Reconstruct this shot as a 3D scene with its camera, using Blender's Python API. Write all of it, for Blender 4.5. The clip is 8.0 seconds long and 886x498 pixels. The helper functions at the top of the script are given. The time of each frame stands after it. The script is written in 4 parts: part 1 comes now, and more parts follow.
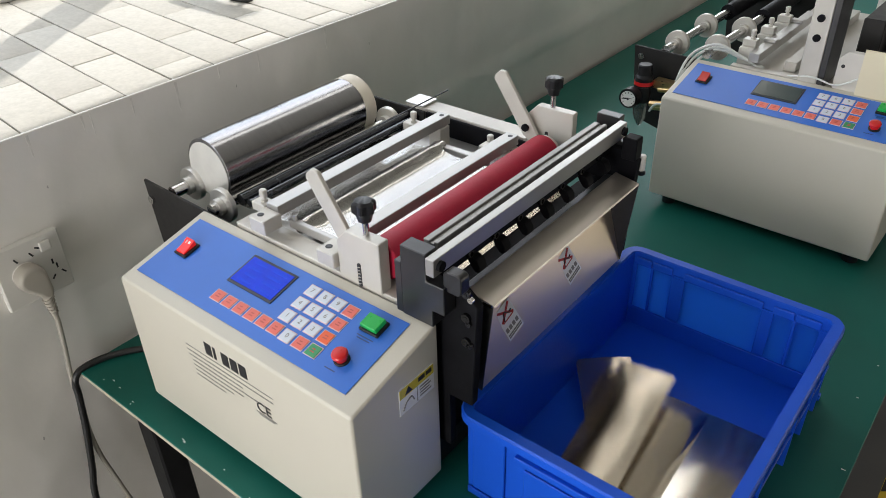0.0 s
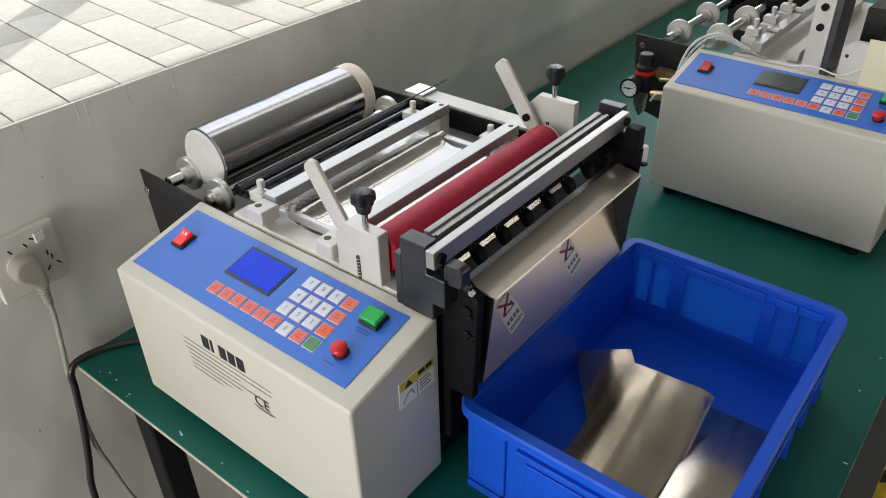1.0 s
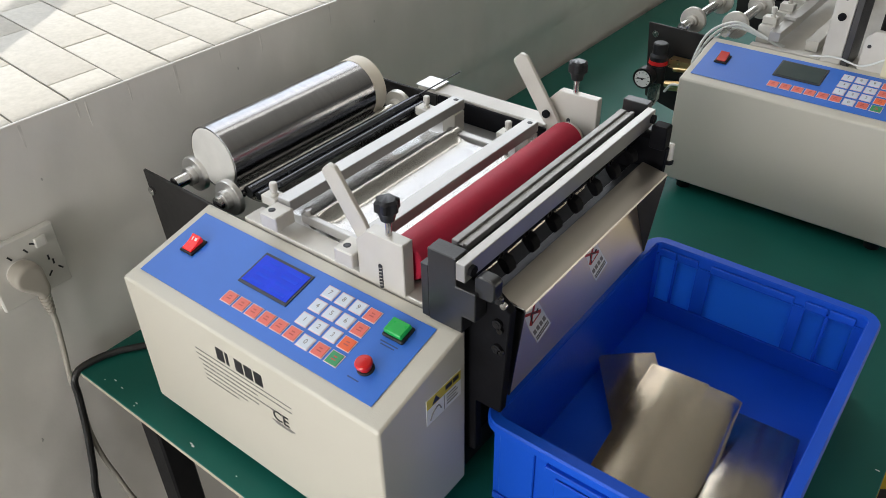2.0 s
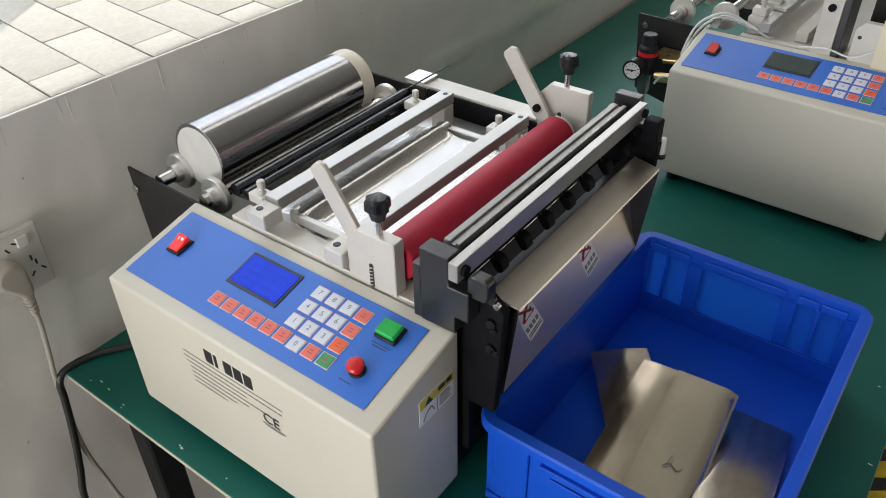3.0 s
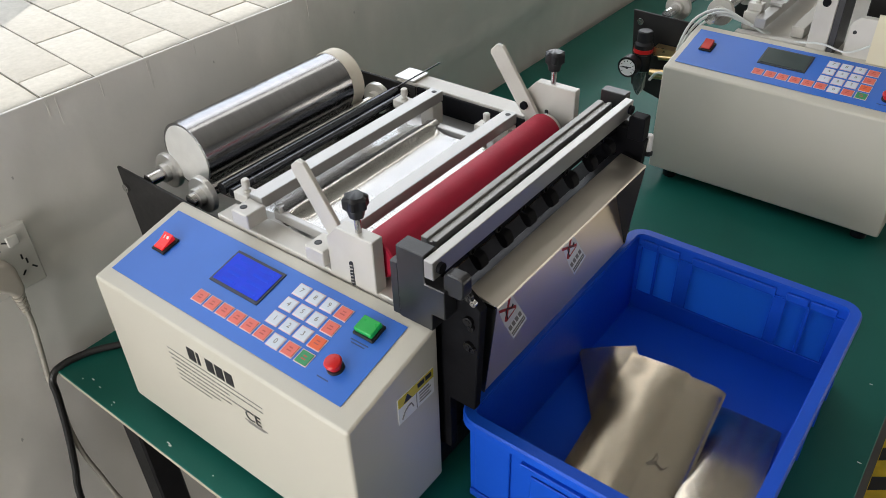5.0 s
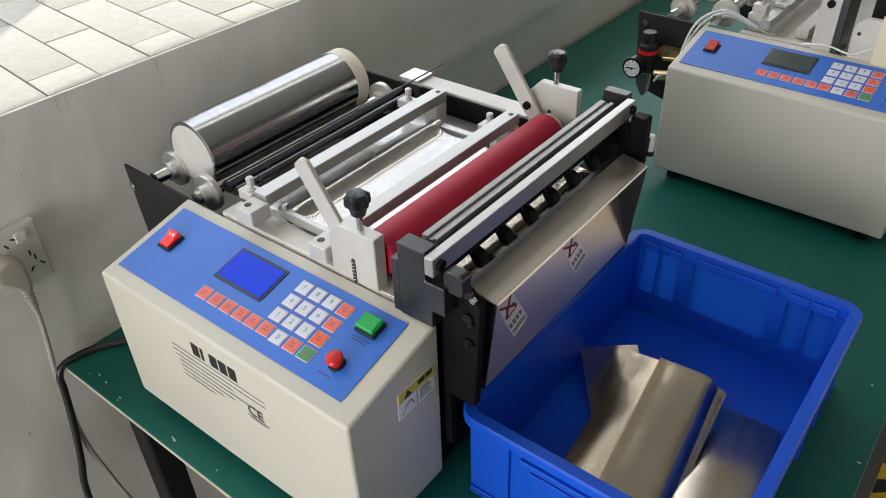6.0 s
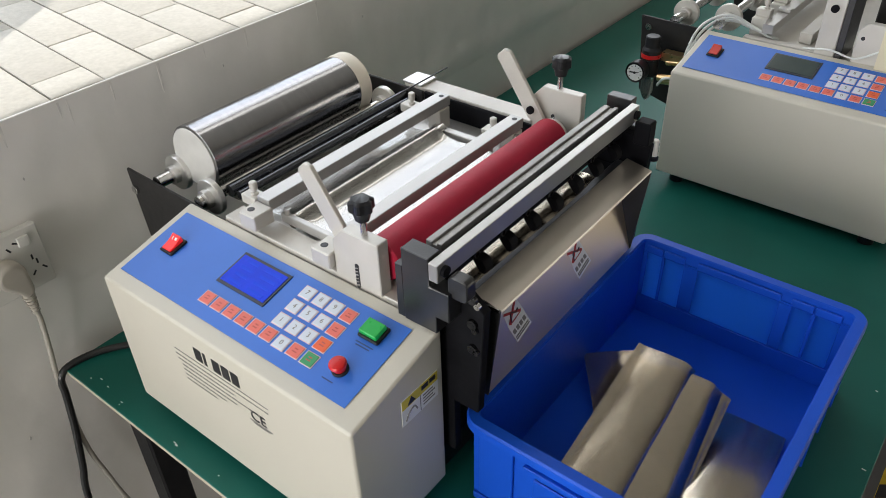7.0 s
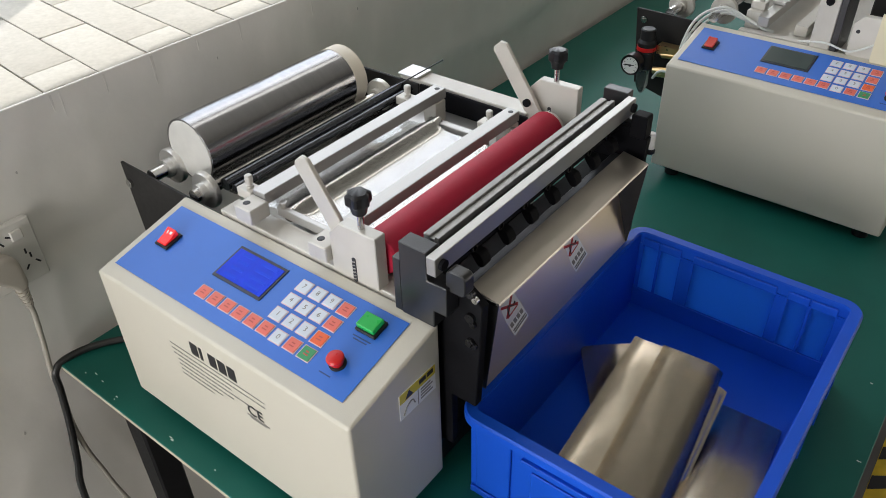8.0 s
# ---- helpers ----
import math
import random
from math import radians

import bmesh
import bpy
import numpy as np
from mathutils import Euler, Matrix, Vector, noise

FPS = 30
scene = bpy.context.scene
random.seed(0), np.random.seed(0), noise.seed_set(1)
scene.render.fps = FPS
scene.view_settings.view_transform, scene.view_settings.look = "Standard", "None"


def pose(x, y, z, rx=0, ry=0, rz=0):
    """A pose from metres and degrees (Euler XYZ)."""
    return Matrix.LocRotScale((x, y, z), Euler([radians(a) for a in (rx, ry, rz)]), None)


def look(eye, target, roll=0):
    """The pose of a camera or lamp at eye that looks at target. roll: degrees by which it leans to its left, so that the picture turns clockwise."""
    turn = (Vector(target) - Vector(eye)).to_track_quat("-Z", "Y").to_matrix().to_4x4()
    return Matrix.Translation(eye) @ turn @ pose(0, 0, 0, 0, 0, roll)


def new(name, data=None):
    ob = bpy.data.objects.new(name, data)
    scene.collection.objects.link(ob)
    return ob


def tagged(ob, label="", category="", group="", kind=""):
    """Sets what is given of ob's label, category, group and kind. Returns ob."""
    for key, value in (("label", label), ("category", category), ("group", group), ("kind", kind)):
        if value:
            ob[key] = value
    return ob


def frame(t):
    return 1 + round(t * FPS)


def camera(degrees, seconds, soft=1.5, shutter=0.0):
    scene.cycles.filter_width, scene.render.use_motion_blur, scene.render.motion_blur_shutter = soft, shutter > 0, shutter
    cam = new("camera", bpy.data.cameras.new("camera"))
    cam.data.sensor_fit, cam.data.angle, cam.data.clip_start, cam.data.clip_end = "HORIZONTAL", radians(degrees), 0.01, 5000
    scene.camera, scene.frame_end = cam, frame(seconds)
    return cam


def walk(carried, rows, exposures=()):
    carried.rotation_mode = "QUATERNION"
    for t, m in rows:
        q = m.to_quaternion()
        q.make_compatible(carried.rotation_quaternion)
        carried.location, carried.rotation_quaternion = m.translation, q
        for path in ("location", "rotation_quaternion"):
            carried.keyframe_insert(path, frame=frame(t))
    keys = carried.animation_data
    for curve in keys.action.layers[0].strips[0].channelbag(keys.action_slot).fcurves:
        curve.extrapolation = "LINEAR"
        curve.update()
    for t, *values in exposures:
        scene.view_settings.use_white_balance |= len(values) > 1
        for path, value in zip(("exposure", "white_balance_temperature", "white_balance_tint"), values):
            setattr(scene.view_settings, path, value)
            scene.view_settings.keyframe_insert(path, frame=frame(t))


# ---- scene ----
cam = camera(59.7, 8.0, soft=0.9, shutter=0.5)
PATH = [
    (0, (0.771, -0.335, 0.73), (-0.288, 0.953, -0.373), -1.6),
    (0.5, (0.769, -0.335, 0.727), (-0.287, 0.952, -0.382), -1.5),
    (1, (0.762, -0.329, 0.726), (-0.283, 0.952, -0.4), -1.4),
    (1.5, (0.729, -0.321, 0.728), (-0.297, 0.956, -0.42), -1.3),
    (3, (0.692, -0.308, 0.731), (-0.275, 0.975, -0.461), -0.9),
    (3.5, (0.701, -0.297, 0.73), (-0.261, 0.989, -0.462), -1.0),
    (4, (0.709, -0.292, 0.731), (-0.258, 0.989, -0.462), -1.2),
    (4.5, (0.713, -0.289, 0.729), (-0.268, 0.981, -0.464), -1.6),
    (6, (0.73, -0.291, 0.731), (-0.283, 0.958, -0.459), -2.0),
    (6.5, (0.727, -0.292, 0.732), (-0.29, 0.957, -0.454), -2.0),
    (7, (0.725, -0.29, 0.732), (-0.291, 0.961, -0.453), -1.9),
    (7.5, (0.722, -0.292, 0.73), (-0.288, 0.965, -0.453), -1.8),
    (8, (0.72, -0.291, 0.731), (-0.275, 0.963, -0.469), -1.6),
]
walk(cam, [(t, look(eye, target, roll)) for t, eye, target, roll in PATH])

# ---- light and sky ----
WIN_HEAD = 1.62          # top of the window opening over the tabletop
world = bpy.data.worlds.new("sky")
scene.world = world
world.use_nodes = True
wn = world.node_tree.nodes
sky = wn.new("ShaderNodeTexSky")
sky.sky_type, sky.sun_disc = "NISHITA", False
sky.sun_elevation, sky.sun_rotation = radians(50), radians(-36.4)
wn["Background"].inputs["Strength"].default_value = 0.085
world.node_tree.links.new(sky.outputs[0], wn["Background"].inputs[0])

sun = new("sun", bpy.data.lights.new("sun", "SUN"))
sun.data.energy, sun.data.angle, sun.data.color = 2.5, radians(0.6), (1.0, 0.96, 0.90)
sun.matrix_basis = look((0, 0, 0), (0.379, -0.514, -0.766))


def area(name, eye, target, sx, sy, watts, color):
    lamp = new(name, bpy.data.lights.new(name, "AREA"))
    lamp.data.shape, lamp.data.size, lamp.data.size_y = "RECTANGLE", sx, sy
    lamp.data.energy, lamp.data.color = watts, color
    lamp.matrix_basis = look(eye, target)
    return lamp


# daylight of the window band, one lamp in each bay's opening
# bay strengths raised by hand to brighten box fronts and the far machine
for yc, watts in ((-2.947, 20.0), (-1.547, 20.0), (-0.147, 7.5), (1.253, 8.5), (2.653, 17.0), (4.0, 22.0)):
    area("window_daylight", (-0.72, yc, 0.98), (0.6, yc, 0.55), 1.3, 1.2, watts, (0.93, 0.97, 1.0))
# unseen fill lamps added under the ceiling; the third puts highlights on the foil
for yc, watts in ((-1.8, 1.5), (-0.6, 1.0)):
    area("ceiling_fill_light", (0.35, yc, 2.04), (0.35, yc, 0), 0.25, 1.2, watts, (1.0, 0.97, 0.92))
area("ceiling_fill_light", (-0.35, 2.05, 2.04), (-0.35, 2.05, 0), 0.3, 2.4, 5, (1.0, 0.97, 0.92))
# unseen fill lamp added behind the viewer to brighten box fronts and wall
area("rear_fill_light", (0.62, -3.60, 0.25), (0.62, 0, 0.1), 1.5, 1.8, 80, (1.0, 0.985, 0.96))
# unseen fill lamp added far across the room for the chute to reflect
area("far_fill_light", (3.95, 3.0, 0.05), (0.4, 0.3, 0.1), 2.6, 1.5, 27, (1.0, 0.93, 0.82))


# ---- materials ----
def mat(name, base, rough=0.5, metal=0.0, var=0.08, scale=12.0, bump=0.0, bscale=150.0, stain=None, stain_amt=0.0, coat=0.0, emit=0.0,
        stretch=(1, 1, 1), rvar=0.08, island=0.0, wavy=0.0):
    m = bpy.data.materials.new(name)
    m.use_nodes = True
    nt = m.node_tree
    N, L = nt.nodes, nt.links
    b = N["Principled BSDF"]
    b.inputs["Metallic"].default_value = metal
    b.inputs["Coat Weight"].default_value = coat
    tc = N.new("ShaderNodeTexCoord")
    mp = N.new("ShaderNodeMapping")
    mp.inputs["Scale"].default_value = stretch
    L.new(tc.outputs["Object"], mp.inputs[0])
    n1 = N.new("ShaderNodeTexNoise")
    n1.inputs["Scale"].default_value, n1.inputs["Detail"].default_value = scale, 6
    L.new(mp.outputs[0], n1.inputs["Vector"])
    ramp = N.new("ShaderNodeValToRGB")
    ramp.color_ramp.elements[0].position, ramp.color_ramp.elements[1].position = 0.3, 0.7
    ramp.color_ramp.elements[0].color = (*[c * (1 - var) for c in base], 1)
    ramp.color_ramp.elements[1].color = (*[min(1, c * (1 + var)) for c in base], 1)
    L.new(n1.outputs["Fac"], ramp.inputs[0])
    col = ramp.outputs[0]
    if stain:
        n2 = N.new("ShaderNodeTexNoise")
        n2.inputs["Scale"].default_value, n2.inputs["Detail"].default_value = scale * 0.35, 8
        L.new(mp.outputs[0], n2.inputs["Vector"])
        r2 = N.new("ShaderNodeValToRGB")
        r2.color_ramp.elements[0].position, r2.color_ramp.elements[1].position = 0.45, 0.75
        r2.color_ramp.elements[0].color, r2.color_ramp.elements[1].color = (0, 0, 0, 1), (stain_amt,) * 3 + (1,)
        L.new(n2.outputs["Fac"], r2.inputs[0])
        mx = N.new("ShaderNodeMixRGB")
        L.new(r2.outputs[0], mx.inputs[0])
        L.new(col, mx.inputs[1])
        mx.inputs[2].default_value = (*stain, 1)
        col = mx.outputs[0]
    if island:
        oi = N.new("ShaderNodeObjectInfo")
        hs = N.new("ShaderNodeHueSaturation")
        mr = N.new("ShaderNodeMapRange")
        mr.inputs["To Min"].default_value, mr.inputs["To Max"].default_value = 1 - island, 1 + island
        L.new(oi.outputs["Random"], mr.inputs[0])
        L.new(mr.outputs[0], hs.inputs["Value"])
        L.new(col, hs.inputs["Color"])
        col = hs.outputs[0]
    L.new(col, b.inputs["Base Color"])
    n3 = N.new("ShaderNodeTexNoise")
    n3.inputs["Scale"].default_value, n3.inputs["Detail"].default_value = bscale, 4
    L.new(mp.outputs[0], n3.inputs["Vector"])
    rr = N.new("ShaderNodeMapRange")
    rr.inputs["To Min"].default_value, rr.inputs["To Max"].default_value = max(0.02, rough - rvar), min(1, rough + rvar)
    L.new(n3.outputs["Fac"], rr.inputs[0])
    L.new(rr.outputs[0], b.inputs["Roughness"])
    if bump:
        bp = N.new("ShaderNodeBump")
        bp.inputs["Strength"].default_value, bp.inputs["Distance"].default_value = bump, 0.001
        L.new(n3.outputs["Fac"], bp.inputs["Height"])
        L.new(bp.outputs[0], b.inputs["Normal"])
        if wavy:
            n4 = N.new("ShaderNodeTexNoise")
            n4.inputs["Scale"].default_value, n4.inputs["Detail"].default_value = 7.0, 2
            L.new(mp.outputs[0], n4.inputs["Vector"])
            b2 = N.new("ShaderNodeBump")
            b2.inputs["Strength"].default_value, b2.inputs["Distance"].default_value = 1.0, wavy
            L.new(n4.outputs["Fac"], b2.inputs["Height"])
            L.new(bp.outputs[0], b2.inputs["Normal"])
            L.new(b2.outputs[0], b.inputs["Normal"])
    if emit:
        b.inputs["Emission Color"].default_value = (*base, 1)
        b.inputs["Emission Strength"].default_value = emit
    return m


M = {
    "plaster": mat("painted_plaster", (0.83, 0.805, 0.76), 0.36, var=0.05, scale=6, bump=0.25, bscale=70, stain=(0.72, 0.69, 0.635), stain_amt=0.5, wavy=0.009),
    "plaster_low": mat("painted_plaster_lower", (0.52, 0.50, 0.47), 0.6, var=0.05, scale=5, bump=0.3, bscale=50, stain=(0.38, 0.36, 0.33), stain_amt=0.45),
    "drip": mat("dirty_drip", (0.745, 0.72, 0.675), 0.5, var=0.10, scale=90),
    # tone of the unseen ceiling, chosen for its bounce and foil reflections
    "ceiling": mat("ceiling_bounce_grey", (0.50, 0.475, 0.43), 0.8, var=0.06),
    "concrete": mat("grey_floor_paint", (0.12, 0.12, 0.12), 0.45, var=0.15, scale=4, stain=(0.06, 0.06, 0.06), stain_amt=0.6),
    "brick": mat("sill_paver", (0.525, 0.50, 0.445), 0.7, var=0.07, scale=140, bump=0.5, bscale=320, stain=(0.63, 0.60, 0.54), stain_amt=0.45, island=0.05),
    # tone of the unseen far walls, darkened to dull bounce and reflections
    "bounce_grey": mat("wall_bounce_grey", (0.27, 0.265, 0.25), 0.6, var=0.08, scale=3),
    "mortar": mat("sill_joint", (0.27, 0.25, 0.21), 0.9, var=0.15, scale=60, bump=0.5),
    "mat_green": mat("green_bench_mat", (0.010, 0.125, 0.100), 0.45, var=0.10, scale=7, bump=0.12, bscale=400, stain=(0.02, 0.14, 0.11), stain_amt=0.4),
    "board": mat("pale_board_edge", (0.55, 0.48, 0.38), 0.7, var=0.15, scale=60),
    "dark_steel": mat("dark_painted_steel", (0.016, 0.016, 0.017), 0.5, var=0.2, scale=25, bump=0.1),
    "case": mat("cream_powder_coat", (0.575, 0.545, 0.47), 0.38, var=0.025, scale=5, bump=0.18, bscale=900),
    "blue_panel": mat("blue_membrane", (0.035, 0.155, 0.60), 0.32, var=0.05, scale=9, bump=0.05, bscale=500),
    "lcd": mat("lit_display", (0.010, 0.045, 0.62), 0.3, var=0.1, scale=40, emit=0.19),
    "lcd_off": mat("dark_display", (0.035, 0.055, 0.055), 0.15, var=0.1, scale=30),
    "lcd_ink": mat("display_text", (0.014, 0.058, 0.63), 0.25, emit=0.205),
    "bezel": mat("black_bezel", (0.02, 0.025, 0.04), 0.35),
    "key_white": mat("white_key", (0.62, 0.68, 0.76), 0.4, var=0.03),
    "key_red": mat("salmon_key", (0.72, 0.16, 0.12), 0.4, var=0.05),
    "key_rim": mat("pale_key_rim", (0.66, 0.50, 0.52), 0.4, var=0.04),
    "key_orange": mat("orange_key", (0.78, 0.13, 0.04), 0.4, var=0.05),
    "key_green": mat("green_key", (0.04, 0.30, 0.12), 0.4, var=0.05),
    "ink": mat("black_print", (0.015, 0.015, 0.018), 0.5),
    "ink_grey": mat("grey_print", (0.22, 0.21, 0.20), 0.6),
    "ink_red": mat("red_print", (0.40, 0.02, 0.02), 0.5),
    "key_print": mat("dull_red_print", (0.50, 0.085, 0.065), 0.5),
    "panel_ink": mat("dark_blue_print", (0.018, 0.06, 0.22), 0.4),
    "paper": mat("white_label", (0.80, 0.80, 0.78), 0.4, var=0.04),
    "yellow": mat("yellow_label", (0.62, 0.50, 0.04), 0.5, var=0.05),
    "red_lamp": mat("red_rocker", (0.80, 0.02, 0.02), 0.25, emit=0.35),
    "red_dim": mat("red_rocker_unlit", (0.55, 0.03, 0.02), 0.3),
    # start button's green, with a slight glow added to its colour
    "green_glow": mat("green_button", (0.01, 0.36, 0.06), 0.3, emit=0.12),
    "red_cap": mat("red_button", (0.58, 0.012, 0.012), 0.3),
    "black_plastic": mat("black_plastic", (0.018, 0.018, 0.02), 0.35, var=0.15, scale=40, bump=0.1),
    "black_metal": mat("blackened_steel", (0.009, 0.009, 0.011), 0.55, metal=0.0, var=0.2, scale=30, bump=0.08),
    "bracket": mat("black_bracket_paint", (0.022, 0.021, 0.021), 0.5, var=0.15, scale=30, bump=0.08),
    "dark_shaft": mat("dark_steel_shaft", (0.12, 0.125, 0.14), 0.25, metal=0.95, var=0.06, scale=20),
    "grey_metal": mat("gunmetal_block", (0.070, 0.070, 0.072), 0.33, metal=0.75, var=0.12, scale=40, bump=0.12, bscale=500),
    "screw": mat("black_oxide_screw", (0.05, 0.05, 0.055), 0.22, metal=0.8, var=0.1, scale=40),
    "alu": mat("milled_aluminium", (0.72, 0.71, 0.69), 0.32, metal=0.85, var=0.06, scale=20, bump=0.15, bscale=700, stretch=(1, 0.15, 1)),
    "alu_bar": mat("aluminium_bar", (0.47, 0.46, 0.445), 0.36, metal=0.7, var=0.06, scale=20, bump=0.12, bscale=600, stretch=(1, 0.1, 1)),
    "beam_grey": mat("dull_grey_beam", (0.30, 0.29, 0.28), 0.42, metal=0.6, var=0.06, scale=20, rvar=0.05),
    "alu_white": mat("pale_painted_aluminium", (0.56, 0.535, 0.49), 0.35, metal=0.2, var=0.05, scale=25, bump=0.1),
    "steel": mat("bright_steel", (0.62, 0.61, 0.60), 0.2, metal=1.0, var=0.05, scale=30, bump=0.05),
    "chute": mat("brushed_stainless", (0.72, 0.61, 0.46), 0.33, metal=0.9, var=0.05, scale=15, rvar=0.04, bscale=120, stretch=(1, 0.04, 1)),
    "lip_steel": mat("brushed_lip_steel", (0.47, 0.435, 0.39), 0.30, metal=0.85, var=0.04, scale=12, rvar=0.03, bscale=60, stretch=(1, 0.2, 1)),
    "foil": mat("aluminium_foil", (0.80, 0.79, 0.77), 0.15, metal=1.0, rvar=0.04, var=0.03, scale=15, bump=0.04, bscale=25),
    # beige in this base colour imitates the warm room the pieces mirror
    "foil_cut": mat("beige_cut_foil", (0.70, 0.635, 0.54), 0.18, metal=1.0, var=0.04, scale=14, rvar=0.03, bscale=18),
    # roll's base colour darkened to imitate the dark surroundings it mirrors
    "foil_roll": mat("darkened_wound_foil", (0.37, 0.37, 0.385), 0.16, metal=1.0, var=0.05, scale=12, bump=0.15, bscale=60, stretch=(1, 12, 1)),
    "cream": mat("cream_paper_core", (0.80, 0.74, 0.63), 0.6, var=0.05, scale=30),
    "roll_end": mat("roll_end_face", (0.58, 0.57, 0.54), 0.5, metal=0.2, var=0.06, scale=40),
    "red_rubber": mat("red_rubber", (0.40, 0.012, 0.040), 0.55, var=0.08, scale=30, bump=0.12, bscale=500),
    "crate": mat("blue_polypropylene", (0.006, 0.084, 0.62), 0.42, var=0.06, scale=10, bump=0.12, bscale=300, stain=(0.012, 0.105, 0.66), stain_amt=0.35),
    "crate_thin": mat("thin_blue_polypropylene", (0.007, 0.096, 0.68), 0.42, var=0.06, scale=10, stain=(0.012, 0.105, 0.66), stain_amt=0.35),
    "socket": mat("white_socket_plastic", (0.70, 0.68, 0.64), 0.35, var=0.03),
    "cord_grey": mat("grey_cord", (0.40, 0.37, 0.32), 0.5, var=0.08),
    "cord_black": mat("black_cord", (0.015, 0.015, 0.015), 0.4, var=0.2),
    "clear": mat("clear_bowl", (0.55, 0.62, 0.60), 0.08),
    "tube": mat("white_air_hose", (0.66, 0.68, 0.66), 0.3),
    "brass": mat("brass_fitting", (0.70, 0.50, 0.25), 0.3, metal=1.0),
    "hazard_y": mat("yellow_tape", (0.60, 0.42, 0.02), 0.55, var=0.15, scale=30),
    "window_paint": mat("white_window_frame", (0.7, 0.7, 0.68), 0.4, var=0.03),
    "wood_card": mat("cream_card", (0.66, 0.60, 0.44), 0.6, var=0.04),
}

def let_light_through(m, share, tint):
    """Thin plastic: a share of the light passes through the wall."""
    N, L = m.node_tree.nodes, m.node_tree.links
    b, out = N["Principled BSDF"], N["Material Output"]
    tl, mx = N.new("ShaderNodeBsdfTranslucent"), N.new("ShaderNodeMixShader")
    tl.inputs["Color"].default_value = (*tint, 1)
    mx.inputs[0].default_value = share
    L.new(b.outputs[0], mx.inputs[1])
    L.new(tl.outputs[0], mx.inputs[2])
    L.new(mx.outputs[0], out.inputs["Surface"])


let_light_through(M["crate_thin"], 0.80, (0.13, 0.40, 0.92))
M["clear"].node_tree.nodes["Principled BSDF"].inputs["Transmission Weight"].default_value = 0.9

for dark, level in (("black_metal", 0.07), ("black_plastic", 0.25), ("dark_steel", 0.12), ("bracket", 0.25), ("red_rubber", 0.3), ("lcd", 0.15), ("lcd_ink", 0.15), ("mat_green", 0.25), ("crate", 0.3)):
    M[dark].node_tree.nodes["Principled BSDF"].inputs["Specular IOR Level"].default_value = level


# ---- mesh helpers ----
def bx(bm, x0, y0, z0, x1, y1, z1):
    """Adds a box to bm."""
    v = [bm.verts.new((x, y, z)) for x in (x0, x1) for y in (y0, y1) for z in (z0, z1)]
    for q in ((0, 1, 3, 2), (4, 6, 7, 5), (0, 4, 5, 1), (2, 3, 7, 6), (0, 2, 6, 4), (1, 5, 7, 3)):
        bm.faces.new([v[i] for i in q])
    return bm


def cyl(bm, a, b, r, n=24, r2=None):
    """Adds a capped cylinder or cone from a to b."""
    a, b = Vector(a), Vector(b)
    turn = (b - a).to_track_quat("Z", "Y").to_matrix()
    r2 = r if r2 is None else r2
    lo = [bm.verts.new(a + turn @ Vector((r * math.cos(t), r * math.sin(t), 0))) for t in (2 * math.pi * i / n for i in range(n))]
    hi = [bm.verts.new(b + turn @ Vector((r2 * math.cos(t), r2 * math.sin(t), 0))) for t in (2 * math.pi * i / n for i in range(n))]
    for i in range(n):
        bm.faces.new((lo[i], lo[(i + 1) % n], hi[(i + 1) % n], hi[i]))
    bm.faces.new(lo[::-1])
    bm.faces.new(hi)
    return bm


def prism(bm, outline, axis, lo, hi):
    """Extrudes an outline: (x, z) along y, (x, y) along z, or (y, z) along x."""
    def place(p, d):
        return {"y": (p[0], d, p[1]), "z": (p[0], p[1], d), "x": (d, p[0], p[1])}[axis]
    a = [bm.verts.new(place(p, lo)) for p in outline]
    b = [bm.verts.new(place(p, hi)) for p in outline]
    k = len(a)
    for i in range(k):
        bm.faces.new((a[i], a[(i + 1) % k], b[(i + 1) % k], b[i]))
    bm.faces.new(a[::-1])
    bm.faces.new(b)
    return bm


def lathe(bm, profile, n=32, axis="z", at=(0, 0, 0)):
    """Turns a profile of (radius, height) round an axis."""
    rings = []
    for r, h in profile:
        ring = []
        for i in range(n):
            t = 2 * math.pi * i / n
            c, s = r * math.cos(t), r * math.sin(t)
            p = (c, s, h) if axis == "z" else ((c, h, s) if axis == "y" else (h, c, s))
            ring.append(bm.verts.new(Vector(at) + Vector(p)))
        rings.append(ring)
    for a, b in zip(rings, rings[1:]):
        for i in range(n):
            bm.faces.new((a[i], a[(i + 1) % n], b[(i + 1) % n], b[i]))
    bm.faces.new(rings[0][::-1])
    bm.faces.new(rings[-1])
    return bm


